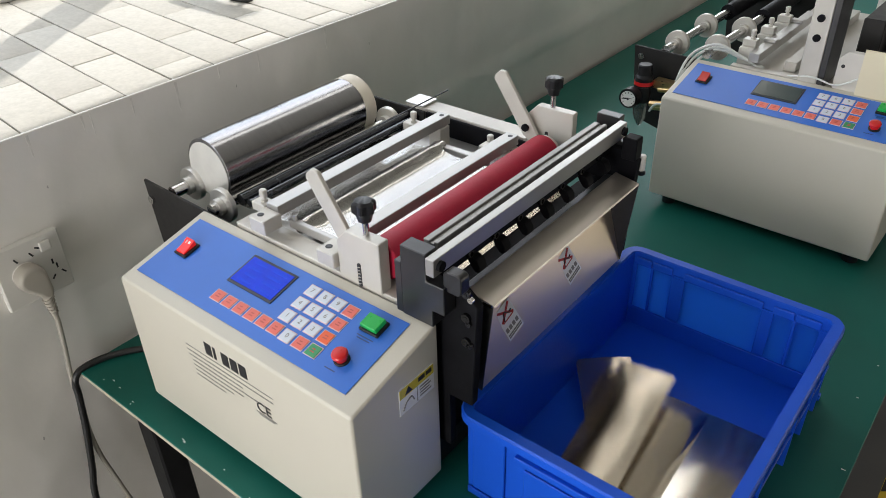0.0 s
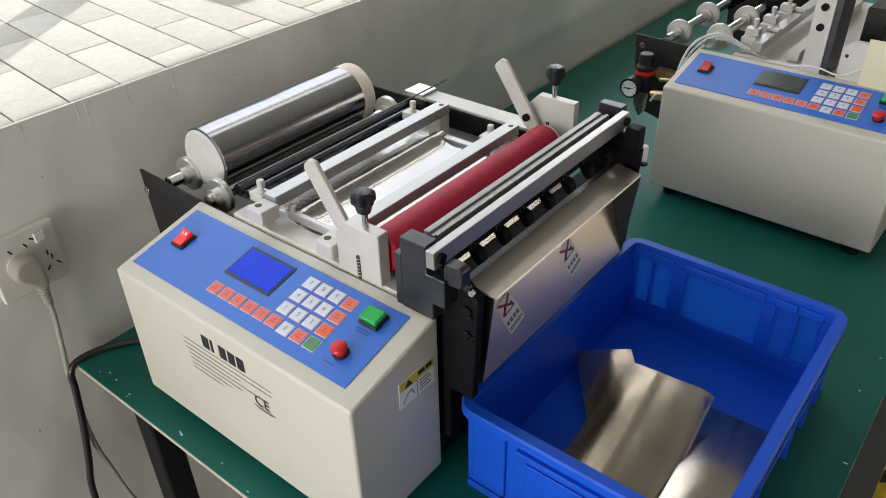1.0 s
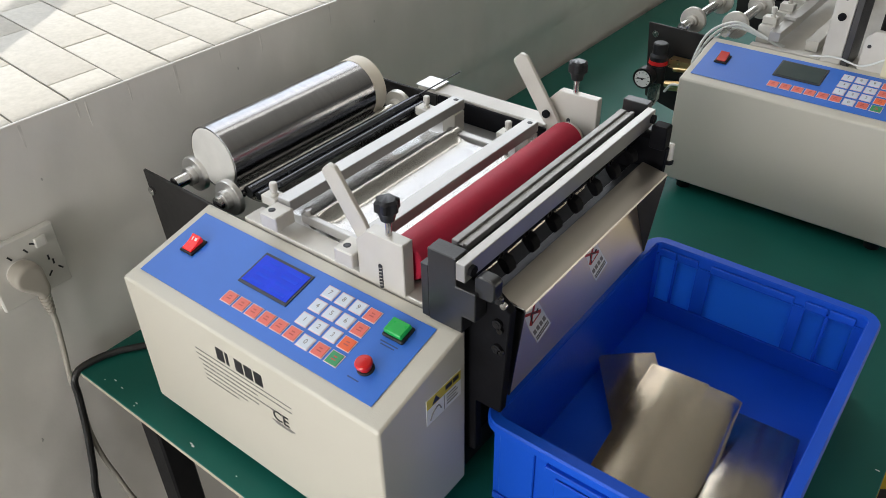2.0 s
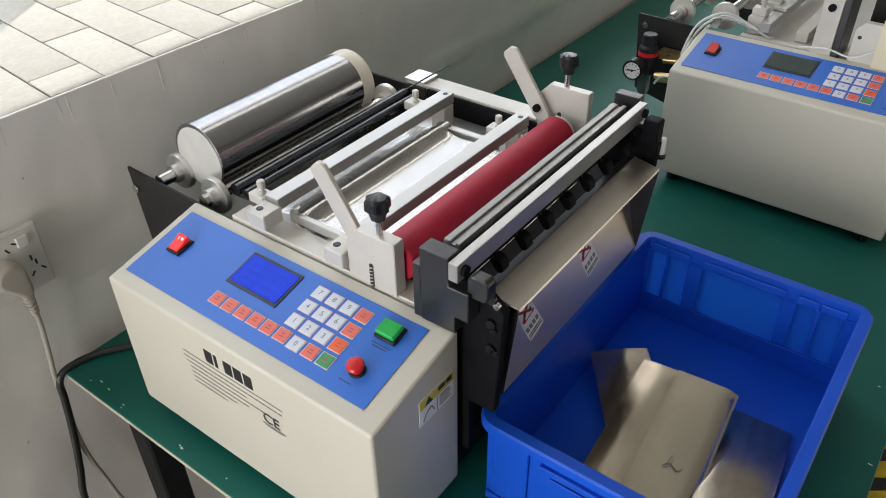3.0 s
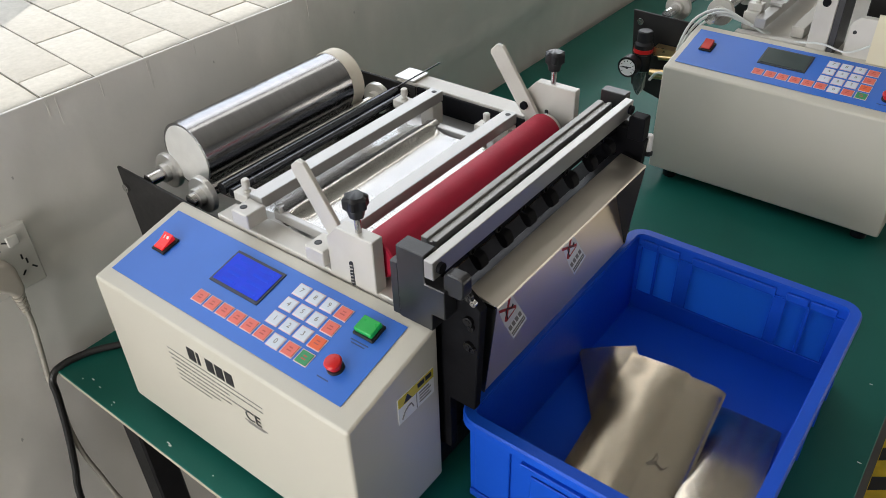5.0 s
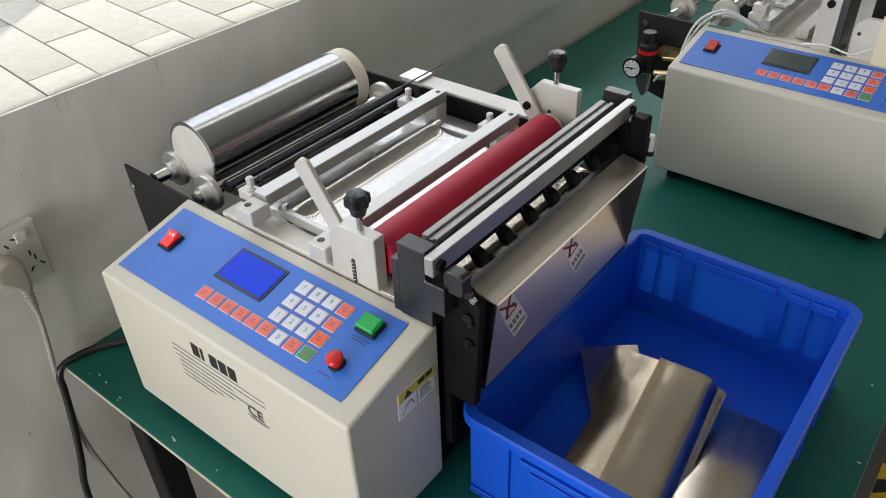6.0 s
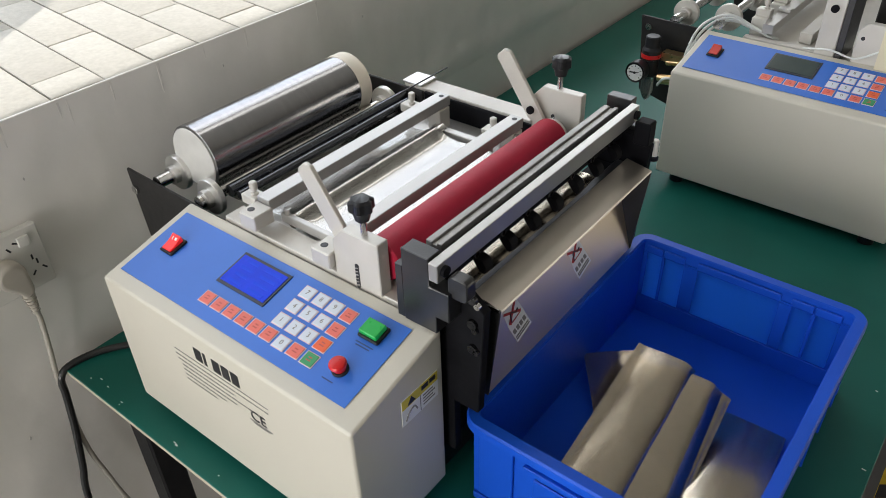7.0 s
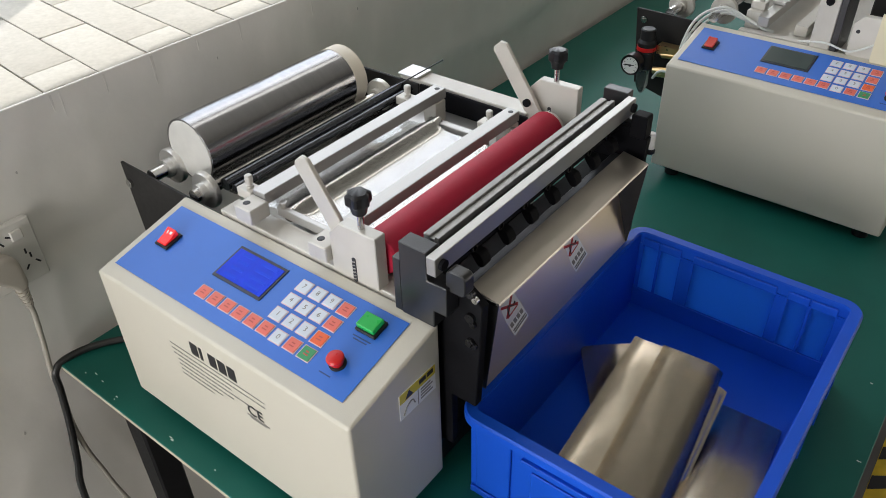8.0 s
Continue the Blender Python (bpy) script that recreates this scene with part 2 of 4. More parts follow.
def tube(bm, points, r, n=10):
    """A round tube along a smooth line through the points."""
    pts = [Vector(p) for p in points]
    fine = []
    for i in range(len(pts) - 1):
        p0, p1, p2, p3 = pts[max(i - 1, 0)], pts[i], pts[i + 1], pts[min(i + 2, len(pts) - 1)]
        for k in range(8):
            t = k / 8
            fine.append(0.5 * (2 * p1 + (p2 - p0) * t + (2 * p0 - 5 * p1 + 4 * p2 - p3) * t * t + (3 * p1 - p0 - 3 * p2 + p3) * t ** 3))
    fine.append(pts[-1])
    rings, up = [], Vector((0.3, 0.5, 0.8))
    for i, p in enumerate(fine):
        d = (fine[min(i + 1, len(fine) - 1)] - fine[max(i - 1, 0)]).normalized()
        u = d.cross(up).normalized()
        w = d.cross(u)
        rings.append([bm.verts.new(p + r * (u * math.cos(t) + w * math.sin(t))) for t in (2 * math.pi * j / n for j in range(n))])
    for a, b in zip(rings, rings[1:]):
        for j in range(n):
            bm.faces.new((a[j], a[(j + 1) % n], b[(j + 1) % n], b[j]))
    bm.faces.new(rings[0][::-1])
    bm.faces.new(rings[-1])
    return bm


def finish(bm, name, material, bevel=0.0, segs=1, smooth=True):
    bmesh.ops.recalc_face_normals(bm, faces=bm.faces)
    if bevel:
        edges = [e for e in bm.edges if len(e.link_faces) == 2 and e.calc_face_angle(0) > 0.7]
        bmesh.ops.bevel(bm, geom=edges, offset=bevel, segments=segs, profile=0.5, affect="EDGES", clamp_overlap=True)
    me = bpy.data.meshes.new(name)
    bm.to_mesh(me)
    bm.free()
    me.materials.append(M[material])
    if smooth:
        for p in me.polygons:
            p.use_smooth = True
        me.set_sharp_from_angle(angle=radians(32))
    return me


def part(name, bm, material, parent, label="", bevel=0.0, segs=1):
    """One mesh object, a part under its thing."""
    ob = new(name, finish(bm, name, material, bevel, segs))
    if segs > 1:
        ob.modifiers.new("even_shading", "WEIGHTED_NORMAL").keep_sharp = True
    ob.parent = parent
    return tagged(ob, label)


def thing(name, label, category, bm=None, material=None, at=None, bevel=0.0, group="", kind=""):
    ob = new(name, finish(bm, name, material, bevel) if bm else None)
    if at is not None:
        ob.matrix_basis = at
    return tagged(ob, label, category, group, kind)


def B():
    return bmesh.new()


def box(*a):
    return bx(bmesh.new(), *a)


def rod(a, b, r, n=24):
    return cyl(bmesh.new(), a, b, r, n)


def letters(name, text, size, material, parent, m, label=""):
    """Raised print from the built-in font."""
    cu = bpy.data.curves.new(name, "FONT")
    cu.body, cu.size, cu.extrude, cu.align_x, cu.align_y = text, size, 0.0002, "CENTER", "CENTER"
    tmp = bpy.data.objects.new(name, cu)
    scene.collection.objects.link(tmp)
    me = bpy.data.meshes.new_from_object(tmp.evaluated_get(bpy.context.evaluated_depsgraph_get()))
    bpy.data.objects.remove(tmp)
    me.materials.clear()
    me.materials.append(M[material])
    ob = new(name, me)
    ob.parent = parent
    ob.matrix_basis = m
    return tagged(ob, label)


# ---- the room ----
def structure(name, bm, material, bevel=0.0, label=""):
    ob = new(name, finish(bm, name, material, bevel))
    return tagged(ob, label, "", "", "structure")


wall_west = structure("wall_west", prism(B(), [(-0.17, 0.3413), (-0.17, 0.158), (-0.1690, 0.147), (-0.1668, 0.138), (-0.1662, 0.108), (-0.1680, 0.100), (-0.1690, 0.092), (-0.1690, -0.75), (-0.95, -0.75), (-0.95, 0.330), (-0.1745, 0.330), (-0.1745, 0.3413)], "y", -4.6, 5.0),
                      "plaster", 0.0006, "grey-beige painted plaster wall under a deep window ledge")
# unseen lintel, its height chosen to keep the sun off the table
lintel = structure("sun_stop_lintel", box(-0.81, -4.6, 1.635, -0.72, 5.0, 2.1), "plaster")
structure("floor", box(-0.169, -4.6, -0.80, 4.0, 5.0, -0.75), "concrete", 0, "dark grey painted concrete floor")
# unseen ceiling and walls added to close the room and shape the bounce
structure("ceiling", box(-0.95, -4.6, 2.1, 4.1, 5.0, 2.2), "ceiling")
structure("wall_east", box(4.0, -4.6, -0.8, 4.1, 5.0, 2.1), "bounce_grey")
structure("wall_south", box(-0.95, -3.75, -0.8, 4.1, -3.65, 2.2), "plaster")
structure("wall_north", box(-0.95, 5.0, -0.8, 4.1, 5.1, 2.2), "bounce_grey")

# plain frames added round the two fill lamps; the walls behind have no opening
lamp_frame = structure("lamp_frame_1", box(-0.165, -3.649, -0.749, -0.135, -3.56, 1.22), "window_paint", 0.003, "white frame added round an unseen fill lamp at the end wall")
part("jamb", box(1.375, -3.649, -0.749, 1.405, -3.56, 1.22), "window_paint", lamp_frame, bevel=0.003)
part("head", box(-0.165, -3.649, 1.221, 1.405, -3.56, 1.26), "window_paint", lamp_frame, bevel=0.003)
lamp_frame = structure("lamp_frame_2", box(3.93, 1.62, -0.749, 3.999, 1.66, 0.90), "window_paint", 0.003, "white frame added round an unseen fill lamp across the room")
part("jamb", box(3.93, 4.34, -0.749, 3.999, 4.38, 0.90), "window_paint", lamp_frame, bevel=0.003)
part("head", box(3.93, 1.62, 0.901, 3.999, 4.38, 0.94), "window_paint", lamp_frame, bevel=0.003)

# small chips and knocks in the paint
chips = random.Random(8)
for y, z in ((0.02, 0.265), (0.33, 0.30), (0.62, 0.285)):
    pts = [(y + chips.uniform(0.5, 1) * 0.0015 * math.cos(a * 0.9), z + chips.uniform(0.5, 1) * 0.0028 * math.sin(a * 0.9)) for a in range(7)]
    part("paint_chip", prism(B(), pts, "x", -0.1702, -0.1694), "plaster_low", wall_west)
for y, z in ((-0.10, -0.09), (-0.19, 0.06), (-0.13, -0.22)):
    pts = [(y + chips.uniform(0.5, 1) * 0.002 * math.cos(a * 0.9), z + chips.uniform(0.5, 1) * 0.004 * math.sin(a * 0.9)) for a in range(7)]
    part("paint_chip", prism(B(), pts, "x", -0.1692, -0.1684), "plaster_low", wall_west)

# faint drip marks under the ledge's joints
for y, w, drop in ((0.016, 0.0020, 0.030), (0.088, 0.0016, 0.022), (0.100, 0.0011, 0.036), (0.160, 0.0014, 0.026), (0.230, 0.0022, 0.042), (0.304, 0.0012, 0.020), (0.378, 0.0016, 0.030), (0.520, 0.0014, 0.036)):
    pts = [(y - w, 0.338), (y + w, 0.338), (y + w * 0.9, 0.338 - drop * 0.5), (y + w * 0.3, 0.338 - drop), (y - w * 0.4, 0.338 - drop * 0.9)]
    part("drip_mark", prism(B(), pts, "x", -0.1702, -0.1697), "drip", wall_west)

# window band over the ledge
window = structure("window_1", box(-0.80, -4.6, 0.342, -0.76, 5.0, 0.385), "window_paint", 0.003, "white framed window band over the ledge")
part("head_rail", box(-0.80, -4.6, 1.59, -0.76, 5.0, 1.635), "window_paint", window, bevel=0.003)
for k in range(-3, 4):
    yc = 0.553 + 1.4 * k
    part("mullion", box(-0.80, yc - 0.0375, 0.386, -0.74, yc + 0.0375, 1.589), "window_paint", window, bevel=0.003)

# ledge of pavers, courses running out to the window
sill = structure("window_sill", box(-0.95, -4.6, 0.3305, -0.175, 5.0, 0.3385), "mortar", 0, "sunlit ledge of pale beige stone pavers with dark joints")


def paver_rows(j):
    """Ends of the pavers of course j, from the edge out to the window."""
    first = (-0.239 if j % 2 else -0.346) + 0.0022 * j
    xs = [-0.1742] + [x for x in (first + 0.218 * (1 - k) for k in range(6)) if x < -0.19] + [-0.95]
    return [x for x in xs if x > -0.95] + [-0.95]


def paver(bm, j, x1, x0, g, h):
    def edge(jj, x):
        return 0.012 + 0.0722 * jj - 0.095 * (x + 0.165)
    g2 = 0.0013
    lo = [(x0 + g2, edge(j, x0) + g2), (x1 - g2, edge(j, x1) + g2), (x1 - g2, edge(j + 1, x1) - g2), (x0 + g2, edge(j + 1, x0) - g2)]
    c = (sum(p[0] for p in lo) / 4, sum(p[1] for p in lo) / 4)
    top = [(p[0] + math.copysign(0.002, c[0] - p[0]), p[1] + math.copysign(0.002, c[1] - p[1])) for p in lo]
    a = [bm.verts.new((x, y, 0.339)) for x, y in lo]
    b = [bm.verts.new((x, y, h - 0.0012)) for x, y in lo]
    d = [bm.verts.new((x, y, h)) for x, y in top]
    for s, t in ((a, b), (b, d)):
        for i in range(4):
            bm.faces.new((s[i], s[(i + 1) % 4], t[(i + 1) % 4], t[i]))
    bm.faces.new(d)
    return bm


rest = B()
rng = random.Random(4)
pavers_near = []
for j in range(-63, 68):
    xs = paver_rows(j)
    for x1, x0 in zip(xs, xs[1:]):
        h = 0.342 + rng.uniform(-0.0006, 0.0006)
        if -3 <= j <= 22 and x1 > -0.9:
            pavers_near.append((j, x1, x0, h))
        elif x1 - x0 > 0.01:
            paver(rest, j, x1, x0, 0, h)
ob = part("paver_rest", rest, "brick", sill)
tagged(ob, "", "", "", "stuff")

# floor tape
tape = structure("floor_tape", box(0.80, -2.0, -0.75, 0.88, 4.0, -0.7490), "hazard_y", 0, "yellow and black hazard tape stuck to the floor")
for k in range(60):
    y = -2.0 + 0.1 * k
    part("tape_stripe", prism(B(), [(0.801, y), (0.879, y + 0.06), (0.879, y + 0.098), (0.801, y + 0.045)], "z", -0.7488, -0.7484), "ink", tape)


# ---- work table ----
def work_table():
    t = thing("work_table", "long work table with green rubber mat and dark steel legs", "table", at=pose(0, 0, 0))
    part("board", box(-0.150, -0.030, -0.0115, 0.750, 3.2, -0.0035), "board", t, "pale chipboard edge", 0.001)
    part("mat", box(-0.1515, -0.0305, -0.0033, 0.7515, 3.2, 0.0), "mat_green", t, "green rubber bench mat", 0.0008)
    r = random.Random(11)
    for k in range(16):
        x, y = r.uniform(-0.11, 0.30), r.uniform(-0.028, -0.012)
        if k > 9:
            x, y = r.uniform(0.70, 0.745), r.uniform(0.1, 0.8)
        w = r.uniform(0.0015, 0.005)
        part("scuff", box(x, y, 0.0002, x + w, y + 0.0012, 0.0006), "paper", t)
    for x in (-0.09, 0.66):
        for y in (0.0, 1.55, 3.1):
            part("leg", box(x, y, -0.75, x + 0.04, y + 0.04, -0.0515), "dark_steel", t, bevel=0.003)
    for y in (0.0, 3.1):
        part("cross_rail", box(-0.09, y, -0.051, 0.70, y + 0.04, -0.012), "dark_steel", t, bevel=0.003)
    for x in (-0.09, 0.66):
        part("side_rail", box(x, 0.041, -0.051, x + 0.04, 3.099, -0.012), "dark_steel", t, bevel=0.003)
        part("lower_rail", box(x, 0.041, -0.60, x + 0.03, 1.549, -0.56), "dark_steel", t, bevel=0.003)
    return t


work_table()

# ---- the control box, the same on both machines ----
SLOPE = math.atan2(0.239 - 0.2085, 0.126)


def on_panel(x, y, lift=0.0):
    """A pose on the sloping panel: x along it, y as plan depth."""
    z = 0.2085 + 0.0305 * y / 0.126
    return pose(x, y, z, math.degrees(SLOPE)) @ pose(0, 0, 0.0006 + lift)


def panel_part(name, bm, material, parent, x, y, lift=0.0, label="", bevel=0.0):
    ob = part(name, bm, material, parent, label, bevel)
    ob.matrix_basis = on_panel(x, y, lift)
    return ob


def key_mesh(w, d, h):
    bm = B()
    prism(bm, [(-w / 2, -d / 2), (w / 2, -d / 2), (w / 2, d / 2), (-w / 2, d / 2)], "z", 0, h)
    return bm


def control_box(machine, lit):
    body = part("control_box", prism(B(), [(0, 0.022), (0, 0.2085), (0.1285, 0.2396), (0.1285, 0.022)], "x", 0.0, 0.38),
                "case", machine, "cream powder-coated sheet steel control box", 0.0035, 3)
    for x in (0.03, 0.35):
        for y in (0.03, 0.10):
            part("rubber_foot", rod((x, y, 0.0), (x, y, 0.0225), 0.012), "black_plastic", body)
    pan = part("control_panel", key_mesh(0.345, 0.099, 0.0006), "blue_panel", machine, "blue membrane control panel", 0.0)
    pan.matrix_basis = on_panel(0.184, 0.0655)

    def sub(name, bm, material, x, y, lift=0.0, label="", bevel=0.0):
        o = part(name, bm, material, pan, label, bevel)
        o.matrix_basis = pan.matrix_basis.inverted() @ on_panel(x, y, 0.0006 + lift)
        return o

    # display
    sub("display_frame", key_mesh(0.074, 0.0455, 0.0012), "bezel", 0.1655, 0.082, bevel=0.0004)
    scr = sub("display", key_mesh(0.068, 0.0385, 0.0006), "lcd" if lit else "lcd_off", 0.1655, 0.082, 0.0013, "lit blue display" if lit else "dark display")
    if lit:
        for r in range(4):
            for c in range(2):
                w = 0.018 + 0.006 * ((r * 3 + c) % 3)
                sub("display_line", key_mesh(w, 0.0034, 0.0002), "lcd_ink", 0.150 + 0.032 * c, 0.096 - 0.0092 * r, 0.002)
    # keys
    km = finish(key_mesh(0.0148, 0.0138, 0.0013), "key", "key_white", 0.0005)
    kmesh = {}
    for colour in ("key_white", "key_red", "key_orange", "key_green"):
        me = km.copy()
        me.materials[0] = M[colour]
        kmesh[colour] = me

    rim_mesh = finish(key_mesh(0.0166, 0.0156, 0.0007), "key_rim", "key_rim", 0.0002)

    def key(x, y, colour, text=""):
        rim = new("key_rim", rim_mesh)
        rim.parent = pan
        rim.matrix_basis = pan.matrix_basis.inverted() @ on_panel(x, y, 0.0006)
        o = new("key", kmesh[colour])
        o.parent = pan
        o.matrix_basis = pan.matrix_basis.inverted() @ on_panel(x, y, 0.0006)
        top = pan.matrix_basis.inverted() @ on_panel(x, y, 0.0019)
        if text:
            letters("key_mark", text, 0.0080, "ink_grey", pan, top)
        else:
            for dy, w in ((0.0018, 0.0042), (-0.0016, 0.0058)):
                q = part("key_mark", key_mesh(w, 0.0013, 0.0002), "ink_grey" if colour == "key_white" else "key_print", pan)
                q.matrix_basis = top @ pose(0, dy, 0)
        return o

    for i in range(6):
        key(0.139 + 0.0189 * i, 0.0395, "key_red")
    for r in range(3):
        for c in range(3):
            key(0.2325 + 0.0193 * c, 0.0962 - 0.0190 * r, "key_white", str(7 + c - 3 * r) if (r, c) != (0, 0) else "7")
    key(0.2528, 0.0385, "key_white", "0")
    key(0.2905, 0.0955, "key_red")
    key(0.2905, 0.0763, "key_red")
    key(0.2910, 0.0573, "key_orange")
    key(0.2722, 0.0389, "key_red")
    key(0.2915, 0.0387, "key_green")
    # rocker switch
    sub("switch_frame", key_mesh(0.021, 0.0245, 0.003), "black_plastic", 0.0425, 0.070, bevel=0.0008)
    rock = B()
    prism(rock, [(-0.0098, 0.002), (0.0, 0.0035), (0.0098, 0.0075), (0.0098, 0.0), (-0.0098, 0.0)], "x", -0.0075, 0.0075)
    sub("rocker_switch", rock, "red_lamp" if lit else "red_dim", 0.0425, 0.070, 0.003, "red rocker switch", 0.0006)
    for dx, dy, w, d in () if not lit else ((-0.0022, 0.0045, 0.0012, 0.0042), (0.0030, 0.0048, 0.0034, 0.0034)):
        o = sub("rocker_mark", key_mesh(w, d, 0.0002), "paper", 0.0425, 0.070, 0.0)
        o.matrix_basis = pan.matrix_basis.inverted() @ on_panel(0.0425, 0.070, 0.0036) @ pose(dx, dy, 0.0056, 22)
    # green start button and red stop button
    sub("button_frame", key_mesh(0.0255, 0.0215, 0.004), "black_plastic", 0.3270, 0.0925, bevel=0.001)
    sub("start_button", key_mesh(0.0218, 0.0175, 0.006), "green_glow", 0.3270, 0.0925, 0.004, "green push button", 0.001)
    sub("stop_collar", lathe(B(), [(0.0086, 0), (0.0086, 0.0015), (0.0078, 0.0022)]), "black_plastic", 0.3255, 0.0455)
    sub("stop_button", lathe(B(), [(0.0062, 0), (0.0066, 0.004), (0.0084, 0.0055), (0.0088, 0.0082), (0.0075, 0.0100), (0.0040, 0.0107)]), "red_cap",
        0.3255, 0.0455, 0.002, "red mushroom stop button")
    for dx, dy, w, c in ((0.327, 0.0775, 0.022, "panel_ink"), (0.327, 0.0745, 0.017, "panel_ink"), (0.322, 0.0310, 0.014, "panel_ink")):
        sub("panel_print", key_mesh(w, 0.0014, 0.0002), c, dx, dy)
    return body


def front_print(body):
    """Dark print on the front of the control box: a name plate as plain blocks, lines of small print and a mark."""
    def strip(x0, z0, x1, z1, m="ink_grey"):
        part("print_line", box(x0, -0.0006, z0, x1, 0.0005, z1), m, body)
    for i in range(5):
        x = 0.154 + 0.0146 * i
        part("print_block", box(x, -0.0006, 0.1705, x + (0.0115 if i != 1 else 0.004), 0.0005, 0.1875), "ink", body)
    strip(0.115, 0.1650, 0.263, 0.1657)
    for k, (w, ind) in enumerate(((0.147, 0.0), (0.094, 0.002), (0.120, 0.007), (0.088, 0.007), (0.068, 0.008), (0.052, 0.008))):
        z = 0.1575 - 0.0068 * k
        x, end = 0.115 + ind, 0.115 + ind + w
        r = random.Random(k)
        while x < end:
            ww = r.uniform(0.004, 0.010)
            strip(x, z, min(end, x + ww), z + 0.0013)
            x += ww + 0.0016
    letters("ce_mark", "CE", 0.020, "ink", body, pose(0.2435, -0.0006, 0.1385, 90))
    strip(0.229, 0.1285, 0.262, 0.1297)
    strip(0.233, 0.1262, 0.258, 0.1272)


def side_label(body):
    part("warning_label", box(0.3795, 0.065, 0.160, 0.3806, 0.119, 0.194), "paper", body, "white and yellow warning label")
    part("label_band", box(0.3797, 0.0655, 0.1815, 0.3809, 0.1185, 0.1935), "yellow", body)
    part("label_mark", prism(B(), [(0.073, 0.183), (0.085, 0.183), (0.079, 0.192)], "x", 0.3798, 0.3812), "ink", body)
    for k, (a, b) in enumerate(((0.094, 0.104), (0.106, 0.115))):
        part("label_mark", box(0.3798, a, 0.186, 0.3812, b, 0.1915), "ink", body)
    part("label_rule", box(0.3798, 0.0915, 0.161, 0.3809, 0.0925, 0.181), "ink_grey", body)
    tubeb = tube(B(), [(0.3806, 0.070, 0.164), (0.3806, 0.075, 0.172), (0.3806, 0.083, 0.175), (0.3806, 0.087, 0.168)], 0.0009, 6)
    part("label_mark", tubeb, "ink_grey", body)
    for k in range(4):
        part("label_line", box(0.3798, 0.096, 0.1645 + 0.004 * k, 0.3809, 0.114 - 0.003 * (k % 2), 0.1662 + 0.004 * k), "ink_grey", body)


def hex_bolt(parent, at, direction, r=0.0055, material="steel"):
    d = Vector(direction)
    p = Vector(at)
    bm = cyl(B(), p, p + d * 0.004, r, 20)
    cyl(bm, p + d * 0.004, p + d * 0.0044, r * 0.55, 6)
    part("bolt", bm, material, parent, bevel=0.0006)


def star_knob(parent, x, y, z):
    """A black star-grip knob on a screw that stands on a side plate."""
    part("knob_screw", rod((x, y, z), (x, y, z + 0.022), 0.0034, 14), "steel", parent)
    bm = B()
    n = 40
    for z0, z1, s0, s1 in ((0.018, 0.026, 0.62, 0.78), (0.026, 0.030, 0.78, 1.02), (0.030, 0.039, 1.02, 1.0), (0.039, 0.0415, 1.0, 0.74)):
        rings = []
        for zz, s in ((z0, s0), (z1, s1)):
            ring = []
            for i in range(n):
                t = 2 * math.pi * i / n
                r = 0.0116 * s * (1 + (0.13 if s > 0.8 else 0.04) * math.cos(6 * t))
                ring.append(bm.verts.new((x + r * math.cos(t), y + r * math.sin(t), z + zz)))
            rings.append(ring)
        for i in range(n):
            bm.faces.new((rings[0][i], rings[0][(i + 1) % n], rings[1][(i + 1) % n], rings[1][i]))
        last = rings
        if z0 == 0.018:
            bm.faces.new(rings[0][::-1])
    bm.faces.new(last[1])
    bmesh.ops.remove_doubles(bm, verts=bm.verts, dist=0.00005)
    part("star_knob", bm, "black_plastic", parent, "black plastic star knob")


def guide_shaft(parent, x, z, y0, y1, flanges, r=0.0085, flange_mat="alu"):
    part("shaft", rod((x, y0, z), (x, y1, z), r), "steel", parent, "bright steel shaft")
    for y in flanges:
        bm = lathe(B(), [(0.012, -0.012), (0.012, -0.004), (0.0225, -0.0035), (0.0235, -0.002), (0.0235, 0.004), (0.022, 0.005)], 32, "y", (x, y, z))
        part("flange", bm, flange_mat, parent, "turned aluminium flange")


def clamp_knob(parent, x, y, z):
    bm = lathe(B(), [(0.0045, 0), (0.0045, 0.003), (0.0028, 0.0035), (0.0028, 0.006), (0.0046, 0.0065), (0.0046, 0.015), (0.0036, 0.016)], 20, "z", (x, y, z))
    part("thumb_screw", bm, "alu_white", parent)
    part("clamp_block", box(x - 0.014, y - 0.009, z - 0.012, x + 0.010, y + 0.009, z), "alu_white", parent, bevel=0.001)


